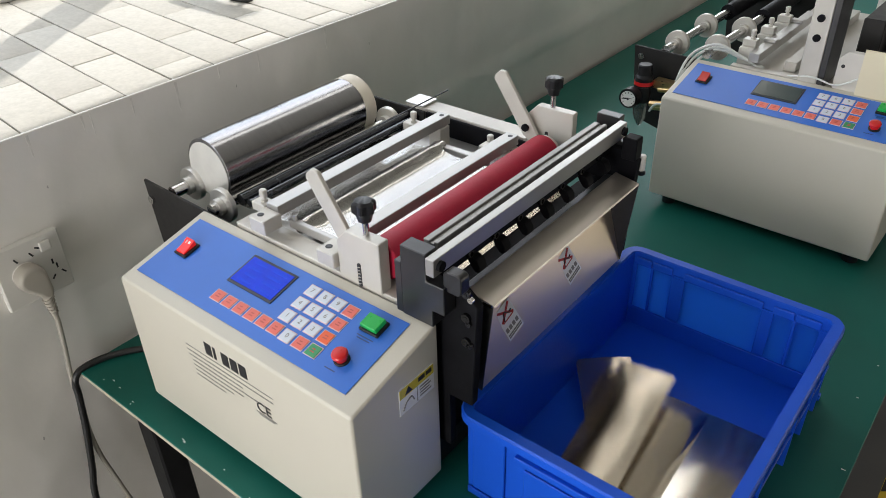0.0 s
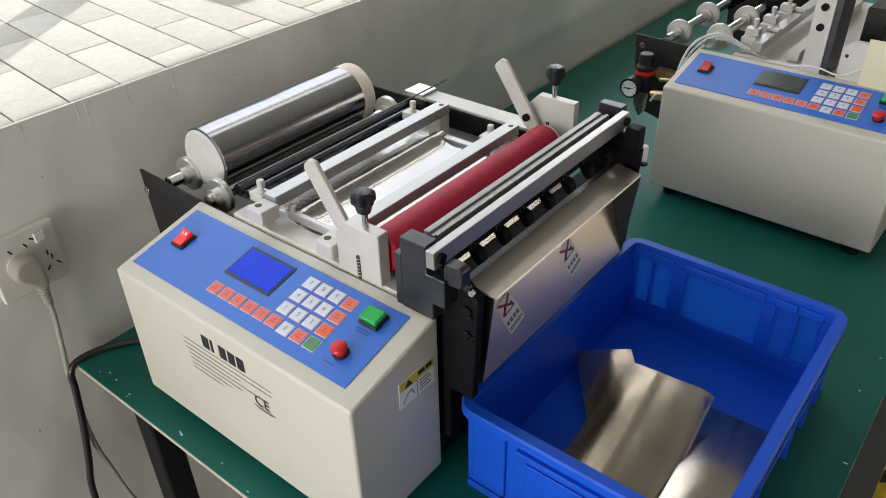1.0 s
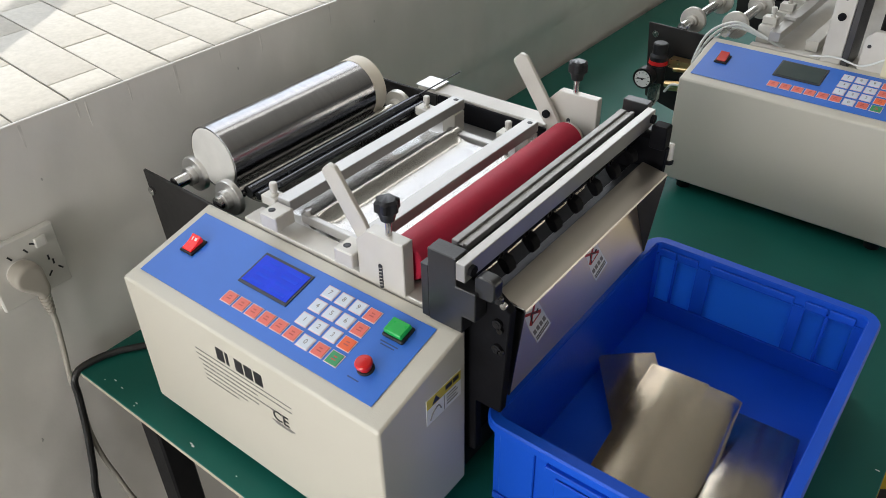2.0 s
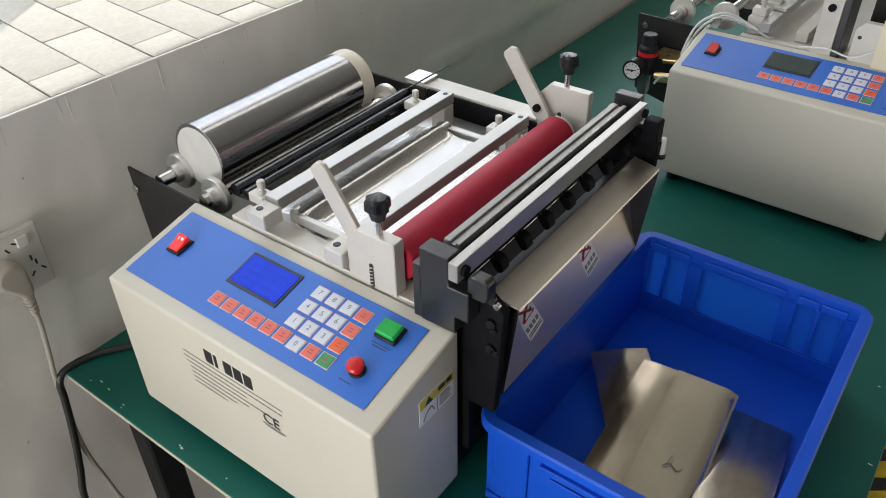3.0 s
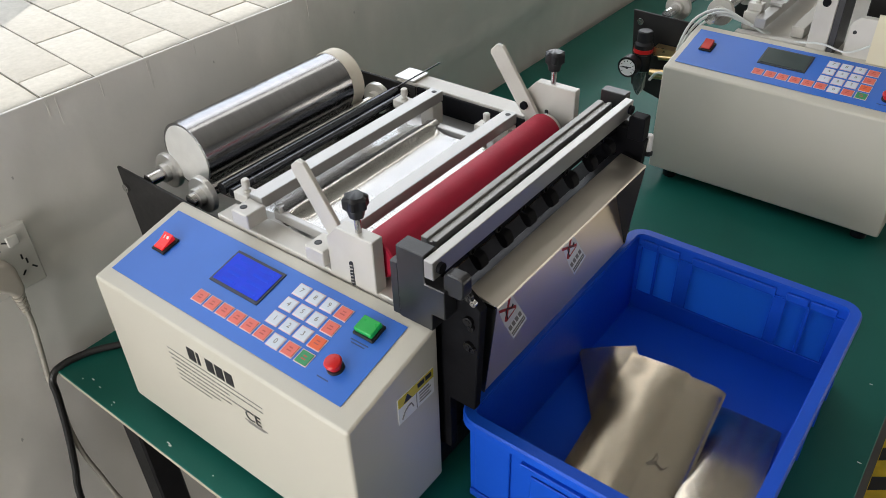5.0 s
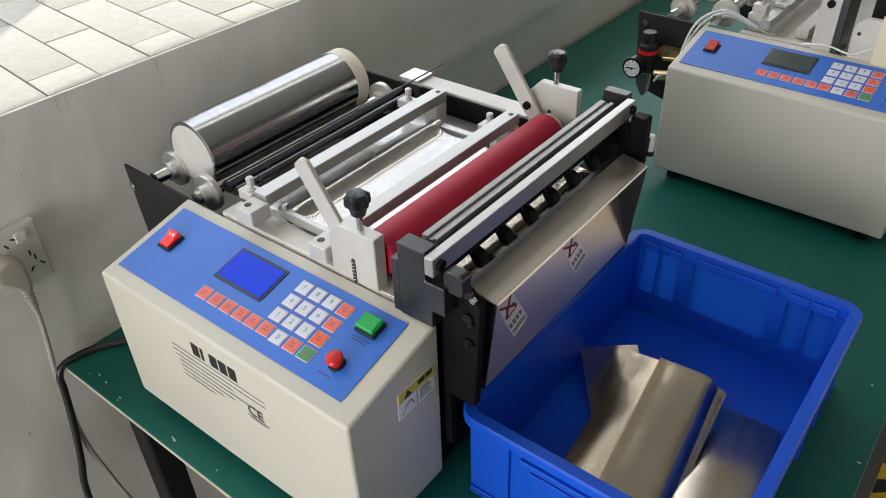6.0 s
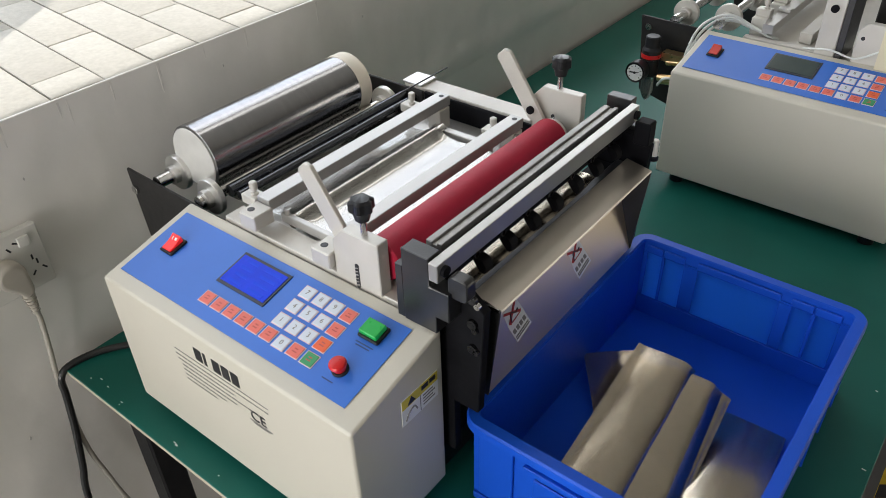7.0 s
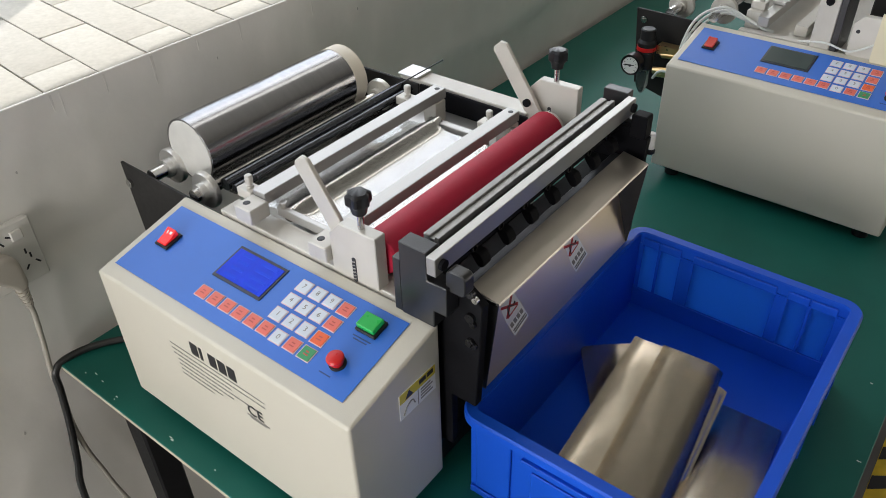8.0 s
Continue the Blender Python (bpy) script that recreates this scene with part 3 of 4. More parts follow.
def side_plate(parent, y0, y1, inner, left, right, top, tip, foot, bolted):
    """Pale plate that carries the feed roller, with a slot, a lever and a knob."""
    bm = prism(B(), [(left, 0.2415), (left, top - 0.016), (left + 0.015, top), (right, top), (right, 0.2415)], "y", y0, y1)
    part("side_plate", bm, "alu_white", parent, "pale grey painted side plate", 0.001)
    sx = left + 0.0315
    # black inlay painted in place of the slot's dark opening
    part("slot", prism(B(), [(sx + 0.0026 * math.cos(radians(a)), top - 0.049 + (0.0125 if 0 < a < 180 else -0.0125) + 0.0026 * math.sin(radians(a))) for a in range(-175, 180, 25)], "y", y0 - 0.0006, y0 + 0.001), "ink", parent)
    for k in range(6):
        z = top - 0.0605 + 0.0042 * k
        part("spring_coil", rod((sx - 0.002, y0 - 0.0010, z), (sx + 0.002, y0 - 0.0010, z + 0.0015), 0.0007, 8), "steel", parent)
    # flat lever: straight arm, corner cut at the foot, bevelled tip
    a, b = Vector(foot), Vector(tip)
    d = (b - a).normalized()
    n = Vector((-d.y, d.x)) * 0.0112
    pts = [a + n, b + n - d * 0.004, b + n * 0.7, b - n * 0.4 + d * 0.002, b - n - d * 0.004, a - n + d * 0.012, a - n * 0.9 - d * 0.012, a + n * 0.4 - d * 0.012]
    part("lever", prism(B(), [(p.x, p.y) for p in pts], "y", inner, inner + 0.006), "alu_white", parent, "pale flat lever", 0.0010)
    if bolted:
        hex_bolt(parent, (a.x + d.x * 0.008, inner, a.y + d.y * 0.008), (0, -1, 0), 0.0052, "black_metal")
    star_knob(parent, 0.2825, (y0 + y1) / 2, top)


# ---- cutting machine ----
def cutting_machine():
    m = thing("cutting_machine", "foil cutting machine with cream control box and red roller", "machine", at=pose(0, 0, 0))
    body = control_box(m, True)
    front_print(body)
    side_label(body)
    # base frame
    part("base_plate", box(0.005, 0.1295, 0.022, 0.372, 0.512, 0.060), "dark_steel", m, bevel=0.002)
    for x in (0.04, 0.33):
        for y in (0.16, 0.48):
            part("rubber_foot", rod((x, y, 0.0), (x, y, 0.022), 0.014), "black_plastic", m)
    part("bracket_plate", prism(B(), [(-0.134, 0.240), (-0.120, 0.10), (0.004, 0.07), (0.06, 0.07), (0.06, 0.234)], "y", 0.129, 0.133), "bracket", m, "black steel bracket plate", 0.0008)
    part("bracket_plate", prism(B(), [(-0.134, 0.258), (-0.120, 0.10), (0.004, 0.07), (0.06, 0.07), (0.06, 0.258)], "y", 0.4935, 0.4975), "bracket", m, "black steel bracket plate", 0.0008)
    hex_bolt(m, (-0.122, 0.129, 0.213), (0, -1, 0), 0.006)
    # two idle shafts that carry the roll
    guide_shaft(m, -0.076, 0.236, 0.134, 0.4930, (0.166, 0.470))
    guide_shaft(m, 0.007, 0.237, 0.134, 0.4930, (0.153, 0.470))
    part("tension_shaft", rod((0.028, 0.166, 0.2455), (0.028, 0.4930, 0.2455), 0.0080), "dark_shaft", m, "dark steel tension shaft")
    part("tension_shaft", rod((0.046, 0.166, 0.2465), (0.046, 0.4930, 0.2465), 0.0050), "dark_shaft", m, "dark steel tension shaft")
    part("thin_rod", rod((0.054, 0.152, 0.268), (0.054, 0.560, 0.270), 0.0011, 12), "dark_shaft", m)
    # side rails
    part("side_rail", box(0.062, 0.130, 0.060, 0.335, 0.158, 0.243), "alu_white", m, bevel=0.001)
    part("side_rail", box(0.022, 0.4985, 0.060, 0.240, 0.530, 0.262), "alu_white", m, "pale grey painted rail", 0.001)
    # black plate added over the rail, making its inner face dark
    part("inner_plate", box(0.0625, 0.4940, 0.060, 0.244, 0.4980, 0.2585), "black_metal", m, "black inner plate", 0.0006)
    part("rail_cap", box(0.020, 0.497, 0.2623, 0.056, 0.532, 0.2655), "alu", m, bevel=0.0008)
    # bed
    part("bed_plate", box(0.066, 0.159, 0.222, 0.255, 0.4935, 0.230), "alu", m, "bright bed plate", 0.001)
    part("guide_strip", box(0.126, 0.4300, 0.2305, 0.222, 0.4400, 0.2500), "alu_bar", m, "grey guide strip", 0.001)
    part("guide_strip", box(0.126, 0.1600, 0.2435, 0.222, 0.1665, 0.2560), "alu_bar", m, "grey guide strip", 0.001)
    part("link_screw", rod((0.136, 0.163, 0.2560), (0.136, 0.163, 0.2640), 0.004, 14), "steel", m)
    part("link_screw", rod((0.250, 0.452, 0.2480), (0.250, 0.452, 0.2640), 0.004, 14), "steel", m)
    part("roller_shelf", box(0.2475, 0.160, 0.236, 0.2640, 0.488, 0.2520), "alu_bar", m, "grey shelf beside the red roller", 0.001)
    part("guide_roller", rod((0.141, 0.162, 0.2475), (0.141, 0.436, 0.2475), 0.0082), "steel", m, "steel guide roller under the foil")
    # cross bars with their blocks
    for x0, x1, bx0, hx in ((0.104, 0.124, 0.104, 0.113), (0.224, 0.243, 0.217, 0.2265)):
        part("cross_bar", box(x0, 0.1485, 0.262, x1, 0.4765, 0.2765), "alu_bar", m, "milled aluminium cross bar", 0.0008)
        part("bar_block", box(bx0, 0.1205, 0.2520, bx0 + 0.026, 0.1480, 0.2705), "alu_white", m, bevel=0.0012)
        part("bar_stand", box(x0 - 0.001, 0.452, 0.2305, x1 + 0.001, 0.474, 0.2615), "alu_white", m, bevel=0.001)
        # black discs laid on top, standing for the darkness inside the bolt holes
        part("bolt_hole_disc", rod((hx, 0.1315, 0.2700), (hx, 0.1315, 0.2708), 0.0042, 18), "ink", m)
        part("bolt", rod((hx, 0.1315, 0.2704), (hx, 0.1315, 0.2711), 0.0025, 6), "grey_metal", m)
        part("bolt_hole_disc", rod(((x0 + x1) / 2 + 0.002, 0.467, 0.2760), ((x0 + x1) / 2 + 0.002, 0.467, 0.2768), 0.0036, 18), "ink", m)
    clamp_knob(m, 0.088, 0.158, 0.268)
    clamp_knob(m, 0.086, 0.440, 0.268)
    clamp_knob(m, 0.206, 0.462, 0.256)
    # feed rollers
    side_plate(m, 0.1275, 0.1430, 0.1435, 0.244, 0.306, 0.3045, (0.195, 0.347), (0.2385, 0.281), False)
    side_plate(m, 0.490, 0.502, 0.479, 0.247, 0.317, 0.320, (0.206, 0.356), (0.2570, 0.283), True)
    return m


machine = cutting_machine()


def feed_roller(parent):
    roll = part("feed_roller", lathe(B(), [(0.022, -0.172), (0.0235, -0.170), (0.0235, 0.146), (0.022, 0.148)], 48, "y"), "red_rubber", parent, "red rubber feed roller")
    roll.matrix_basis = pose(0.291, 0.318, 0.270)
    ax = part("roller_journal", lathe(B(), [(0.009, -0.174), (0.009, 0.168)], 20, "y"), "steel", roll)
    cap = part("roller_end", lathe(B(), [(0.0205, 0.1483), (0.0205, 0.154), (0.013, 0.1545), (0.013, 0.162)], 32, "y"), "alu_white", roll)
    return roll


roller = feed_roller(machine)
low = part("lower_roller", lathe(B(), [(0.0225, -0.158), (0.0225, 0.158)], 40, "y", (0.291, 0.318, 0.2225)), "steel", machine)


def rounded(cx, cz, w, h, r, n=5):
    """Outline of a rectangle with round corners."""
    out = []
    for sx, sz, a0 in ((1, 1, 0), (-1, 1, 90), (-1, -1, 180), (1, -1, 270)):
        for k in range(n + 1):
            a = radians(a0 + 90 * k / n)
            out.append((cx + sx * (w / 2 - r) + r * math.cos(a), cz + sz * (h / 2 - r) + r * math.sin(a)))
    return out


def cutter_head(m):
    """Posts, fixed bar and black cheeks of the knife."""
    part("cheek", prism(B(), [(0.340, 0.060), (0.340, 0.290), (0.400, 0.290), (0.423, 0.272), (0.416, 0.138), (0.386, 0.138), (0.386, 0.060)], "y", 0.1375, 0.1485), "black_metal", m, "black steel cheek plate", 0.001)
    part("cheek", prism(B(), [(0.340, 0.060), (0.340, 0.290), (0.394, 0.290), (0.412, 0.280), (0.404, 0.138), (0.386, 0.138), (0.386, 0.060)], "y", 0.492, 0.503), "black_metal", m, "black steel cheek plate", 0.001)
    for y0, y1 in ((0.1185, 0.1370), (0.5035, 0.5185)):
        part("post", prism(B(), [(0.3435, 0.2415), (0.3435, 0.3255), (0.3755, 0.3255), (0.3755, 0.2945), (0.3975, 0.2945), (0.3975, 0.262), (0.3825, 0.262), (0.3825, 0.2415)], "y", y0, y1), "grey_metal", m, "stepped gunmetal grey guide post", 0.0009)
        part("post_rib", box(0.3340, y0 + 0.001, 0.2415, 0.3432, y1 - 0.001, 0.304), "grey_metal", m, bevel=0.0008)
    part("fixed_bar", box(0.3762, 0.1175, 0.3035, 0.3866, 0.5040, 0.3232), "alu_bar", m, "milled aluminium bar across the knife", 0.0007)
    for y in (0.1265, 0.495):
        hex_bolt(m, (0.3867, y, 0.314), (1, 0, 0), 0.0055, "black_metal")
    part("clamp_shoe", prism(B(), rounded(0.4035, 0.3005, 0.022, 0.024, 0.006), "y", 0.1235, 0.1372), "grey_metal", m, "rounded gunmetal shoe", 0.0012)
    part("clamp_shoe", prism(B(), rounded(0.4010, 0.2960, 0.020, 0.030, 0.003), "y", 0.486, 0.5030), "black_metal", m, "", 0.0012)
    for z in (0.2860, 0.2565, 0.2255):
        hex_bolt(m, (0.4110, 0.1375, z), (0, -1, 0), 0.0052, "screw")
    for x, z in ((0.4200, 0.281), (0.4170, 0.250), (0.4185, 0.2235)):
        hex_bolt(m, (x - 0.003, 0.1375, z), (0, -1, 0), 0.0034, "screw" if z < 0.28 else "steel")
    part("lip_edge", box(0.3905, 0.1628, 0.2560, 0.4220, 0.1642, 0.2600), "steel", m)
    part("cable_gland", lathe(B(), [(0.003, 0.2605), (0.0045, 0.2615), (0.0045, 0.281), (0.0035, 0.2825)], 18, "z", (0.4110, 0.5085, 0)), "socket", m, "pale plastic gland")
    part("gland_nut", lathe(B(), [(0.005, 0.2550), (0.006, 0.2560), (0.006, 0.2595), (0.005, 0.2602)], 20, "z", (0.4110, 0.5085, 0)), "black_plastic", m)
    part("lower_jaw", box(0.345, 0.149, 0.200, 0.3720, 0.491, 0.2440), "black_metal", m, bevel=0.001)


cutter_head(machine)


def knife(m):
    """The beam that goes down to cut."""
    k = part("knife_beam", box(0.3480, 0.149, 0.286, 0.3560, 0.490, 0.3190), "beam_grey", m, "grey knife beam that moves up and down", 0.0008)
    part("beam_strip", box(0.3612, 0.149, 0.288, 0.3665, 0.490, 0.3195), "beam_grey", k, "", 0.0006)
    part("beam_rib", box(0.3561, 0.149, 0.288, 0.3611, 0.490, 0.3165), "beam_grey", k)
    return k


blade = knife(machine)
SCREW_Y = [0.1880 + 0.0445 * i for i in range(7)]


def press_plate(m):
    """Black plate that slides behind the bar, with round screws and a press finger at each."""
    k = part("press_plate", box(0.3685, 0.150, 0.2835, 0.3752, 0.490, 0.3150), "black_metal", m, "black press plate with round screws", 0.0006)
    for y in SCREW_Y:
        bm = lathe(B(), [(0.0050, 0), (0.0050, 0.0028), (0.0042, 0.0038), (0.0027, 0.0038), (0.0025, 0.0018), (0.0008, 0.0018)], 20, "x", (0.3753, y, 0.2905))
        part("press_screw", bm, "screw", k)
        fin = prism(B(), [(0.3700, 0.2820), (0.3754, 0.2850), (0.3830, 0.2830), (0.3870, 0.2765), (0.3878, 0.2705), (0.3850, 0.2675), (0.3800, 0.2680), (0.3745, 0.2750)], "y", y + 0.0020, y + 0.0155)
        part("press_finger", fin, "black_metal", k, "", 0.0018, 2)
    return k


press = press_plate(machine)
part("feed_table", box(0.3725, 0.150, 0.2450, 0.3885, 0.489, 0.2530), "grey_metal", machine, "dark steel feed table behind the lip", 0.0008)


def chute(m):
    part("chute_lip", prism(B(), [(0.3895, 0.2635), (0.422, 0.2575), (0.423, 0.2555), (0.4215, 0.2560), (0.3895, 0.2615)], "y", 0.166, 0.480), "lip_steel", m, "brushed steel lip over the chute")
    part("chute_plate", prism(B(), [(0.378, 0.242), (0.379, 0.242), (0.4085, 0.137), (0.4075, 0.137)], "y", 0.166, 0.480), "chute", m, "brushed steel chute plate")
    # sides in dark gunmetal, imitating the shaded steel inside the chute
    for y0, y1 in ((0.1645, 0.1658), (0.4802, 0.4815)):
        part("chute_side", prism(B(), [(0.3895, 0.262), (0.4225, 0.2565), (0.4095, 0.137), (0.389, 0.137)], "y", y0, y1), "grey_metal", m)

    def sticker(y, z, tilt):
        x = 0.3792 + 0.0295 * (0.242 - z) / 0.105
        base = pose(x, y, z, tilt, 0, 0) @ pose(0, 0, 0, 0, math.degrees(-math.atan(0.281)), 0)
        def flat(name, bm, mt, lab=""):
            o = part(name, bm, mt, m, lab)
            o.matrix_basis = base
            return o
        flat("sticker", box(0.0006, -0.0140, -0.0235, 0.0012, 0.0140, 0.0215), "paper", "white warning sticker with a red cross")
        for s in (1, -1):
            o = flat("sticker_mark", box(0.0013, -0.0135, -0.0015, 0.0017, 0.0135, 0.0015), "ink_red")
            o.matrix_basis = base @ pose(0, 0, 0.0115, 38 * s)
        flat("sticker_mark", tube(B(), [(0.0014, -0.007, 0.003), (0.0014, -0.002, 0.013), (0.0014, 0.004, 0.008), (0.0014, 0.009, 0.009)], 0.0009, 6), "ink")
        flat("sticker_mark", box(0.0013, -0.0095, 0.0015, 0.0016, 0.0095, 0.0028), "ink_red")
        for kx in range(4):
            flat("sticker_print", box(0.0013, -0.0122 + 0.0063 * kx, -0.0120, 0.0016, -0.0076 + 0.0063 * kx, -0.0062), "ink_grey")
        for zz in (-0.0205, -0.0175):
            flat("sticker_print", box(0.0013, -0.0125, zz, 0.0016, 0.0122, zz + 0.0019), "ink_grey")
    sticker(0.234, 0.185, 21)
    sticker(0.364, 0.187, 24)


chute(machine)


# ---- foil ----
def sheet(outline, y0, y1, wave=0.0, seed=0, n=18):
    """A thin foil web along (x, z) points, gently rippled."""
    bm = B()
    rows = []
    for i, (x, z) in enumerate(outline):
        rows.append([bm.verts.new((x, y0 + (y1 - y0) * j / n, z + wave * noise.noise(Vector((x * 22, j * 0.55 + seed, seed))))) for j in range(n + 1)])
    for a, b in zip(rows, rows[1:]):
        for j in range(n):
            bm.faces.new((a[j], a[j + 1], b[j + 1], b[j]))
    bmesh.ops.solidify(bm, geom=list(bm.faces), thickness=0.0003)
    return bm


def foil_web():
    over = [(0.141 + 0.0090 * math.cos(radians(a)), 0.2475 + 0.0090 * math.sin(radians(a))) for a in range(150, 20, -15)]
    pts = [(-0.006, 0.2455), (0.010, 0.2385), (0.022, 0.2355), (0.040, 0.2360), (0.060, 0.2400), (0.085, 0.2415), (0.105, 0.2425), (0.120, 0.2450), (0.128, 0.2482)] + over
    pts += [(0.154, 0.2480), (0.162, 0.2455), (0.175, 0.2450), (0.190, 0.2455), (0.210, 0.2455), (0.240, 0.2450), (0.270, 0.2456)]
    return thing("foil_web", "shiny aluminium foil web running from the roll to the red roller", "foil", sheet(pts, 0.168, 0.425, 0.0006, 3), "foil")


foil_web()


def foil_roll():
    r = 0.0425
    ob = thing("foil_roll", "shiny aluminium foil roll with cream paper end on two shafts", "foil roll")
    ob.matrix_basis = pose(-0.036, 0, 0.236 + math.sqrt((r + 0.0085) ** 2 - 0.040 ** 2))
    part("darkened_wound_foil", lathe(B(), [(r - 0.001, 0.170), (r, 0.1705), (r, 0.424), (r - 0.0005, 0.4245)], 64, "y"), "foil_roll", ob, "wound aluminium foil")
    part("end_face", lathe(B(), [(0.005, 0.1685), (r - 0.0035, 0.1690), (r - 0.0030, 0.1698)], 64, "y", (0.0012, 0, -0.0012)), "roll_end", ob, "pale end disc")
    part("paper_end", lathe(B(), [(r + 0.0006, 0.4250), (r + 0.0008, 0.446), (r - 0.003, 0.4465)], 64, "y"), "cream", ob, "cream paper wrap")
    return ob


roll = foil_roll()


# ---- crate ----
def crate():
    X0, X1, Y0, Y1, H, T = 0.397, 0.690, 0.128, 0.538, 0.130, 0.003
    c = thing("storage_crate", "blue plastic stacking crate holding cut foil pieces on the green table", "crate", at=pose(0, 0, 0))
    i = 0.012
    part("floor_panel", box(X0 + i, Y0 + i, 0.002, X1 - i, Y1 - i, 0.006), "crate", c, bevel=0.001)
    part("long_wall", box(X0 + i, Y0 + i, 0.0, X0 + i + T, Y1 - i, H - 0.002), "crate", c)
    part("long_wall", box(X1 - i - T, Y0 + i, 0.0, X1 - i, Y1 - i, H - 0.002), "crate", c)
    part("short_wall", box(X0 + i + T, Y0 + i, 0.0, X1 - i - T, Y0 + i + T, H - 0.002), "crate", c)
    # far end wall: thin bays between thicker ribs and bands
    ya, yb = Y1 - i - T, Y1 - i
    bays = ((0.418, 0.4385), (0.4425, 0.469), (0.488, 0.592), (0.607, 0.631), (0.635, 0.663))
    edges = [X0 + i + T] + [x for bay in bays for x in bay] + [X1 - i - T]
    for x0, x1 in zip(edges[0::2], edges[1::2]):
        part("end_rib", box(x0, ya, 0.038, x1, yb, H - 0.0215), "crate", c)
        part("end_rib", box(x0, yb + 0.0004, 0.012, x1, yb + 0.0055, H - 0.013), "crate", c, bevel=0.0008)
    part("end_band", box(X0 + i + T, ya, 0.0, X1 - i - T, yb, 0.0375), "crate", c)
    part("end_band", box(X0 + i + T, yb + 0.0004, 0.0105, X1 - i - T, yb + 0.0055, 0.0375), "crate", c)
    part("end_band", box(X0 + i + T, ya, H - 0.0210, X1 - i - T, yb, H - 0.0185), "crate", c)
    part("end_band", box(X0 + i + T, ya + 0.001, H - 0.0180, X1 - i - T, yb - 0.0005, H - 0.002), "crate", c)
    for x0, x1 in bays:
        part("end_bay", prism(B(), [(ya - 0.0008, 0.038), (ya + 0.0012, H - 0.0215), (ya + 0.0024, H - 0.0215), (ya + 0.0005, 0.038)], "x", x0 + 0.0002, x1 - 0.0002), "crate_thin", c)
    # rounded rim
    def loop(inset, rad, n=6):
        out = []
        for cx, cy, a0 in ((X1 - inset - rad, Y1 - inset - rad, 0), (X0 + inset + rad, Y1 - inset - rad, 90), (X0 + inset + rad, Y0 + inset + rad, 180), (X1 - inset - rad, Y0 + inset + rad, 270)):
            for k in range(n + 1):
                a = radians(a0 + 90 * k / n)
                out.append((cx + rad * math.cos(a), cy + rad * math.sin(a)))
        return out
    bm = B()
    prof = [(0.014, H - 0.004, 0.010), (0.0135, H, 0.0105), (0.002, H, 0.022), (0.0, H - 0.0025, 0.024), (0.0, H - 0.012, 0.024), (0.0025, H - 0.012, 0.0215), (0.003, H - 0.004, 0.021)]
    rings = [[bm.verts.new((x, y, z)) for x, y in loop(a, rad)] for a, z, rad in prof]
    for a, b in zip(rings, rings[1:] + rings[:1]):
        for k in range(len(a)):
            bm.faces.new((a[k], a[(k + 1) % len(a)], b[(k + 1) % len(a)], b[k]))
    part("rim", bm, "crate", c, "smooth rounded blue rim")
    part("skirt", box(X0 + 0.013, Y0 + 0.008, 0.0, X1 - 0.013, Y0 + i - 0.0005, 0.010), "crate", c, bevel=0.001)
    part("skirt", box(X0 + 0.004, Y1 - i + 0.0005, 0.0, X1 - 0.004, Y1 - 0.004, 0.010), "crate", c, bevel=0.001)
    # pillars stand proud inside and ribs outside
    yw = Y1 - i - T - 0.0003
    for x0, x1 in bays:
        part("rim_pad", box(x0 - 0.001, yw - 0.0030, H - 0.0175, x1 + 0.001, yw, H - 0.0075), "crate", c, "", 0.0014, 2)
    part("lower_band", box(0.4125, yw - 0.0010, 0.0065, 0.6745, yw, 0.036), "crate", c, "", 0.0004)
    for x0, x1 in ((0.418, 0.460), (0.622, 0.664)):
        part("outer_panel", box(x0, Y0 + i - 0.0040, 0.014, x1, Y0 + i - 0.0006, H - 0.016), "crate", c, bevel=0.001)
    for z0, z1 in ((0.018, 0.024), (0.096, 0.104)):
        part("grip_rail", box(0.474, Y0 + i - 0.0075, z0, 0.608, Y0 + i - 0.0006, z1), "crate", c, bevel=0.001)
    part("outer_panel", box(0.484, Y0 + i - 0.0030, 0.034, 0.598, Y0 + i - 0.0006, 0.086), "crate", c, bevel=0.001)
    for y in (0.16, 0.21, 0.27, 0.38, 0.44, 0.49):
        part("outer_rib", box(X1 - i + 0.0003, y, 0.012, X1 - i + 0.009, y + 0.003, H - 0.013), "crate", c)
        part("outer_rib", box(X0 + i - 0.009, y, 0.012, X0 + i - 0.0003, y + 0.003, H - 0.013), "crate", c)
    part("rib_rail", box(X1 - i + 0.0003, Y0 + 0.016, 0.062, X1 - i + 0.008, Y1 - 0.016, 0.066), "crate", c, bevel=0.0008)
    return c


crate()

PIECE = (0.073, 0.262)


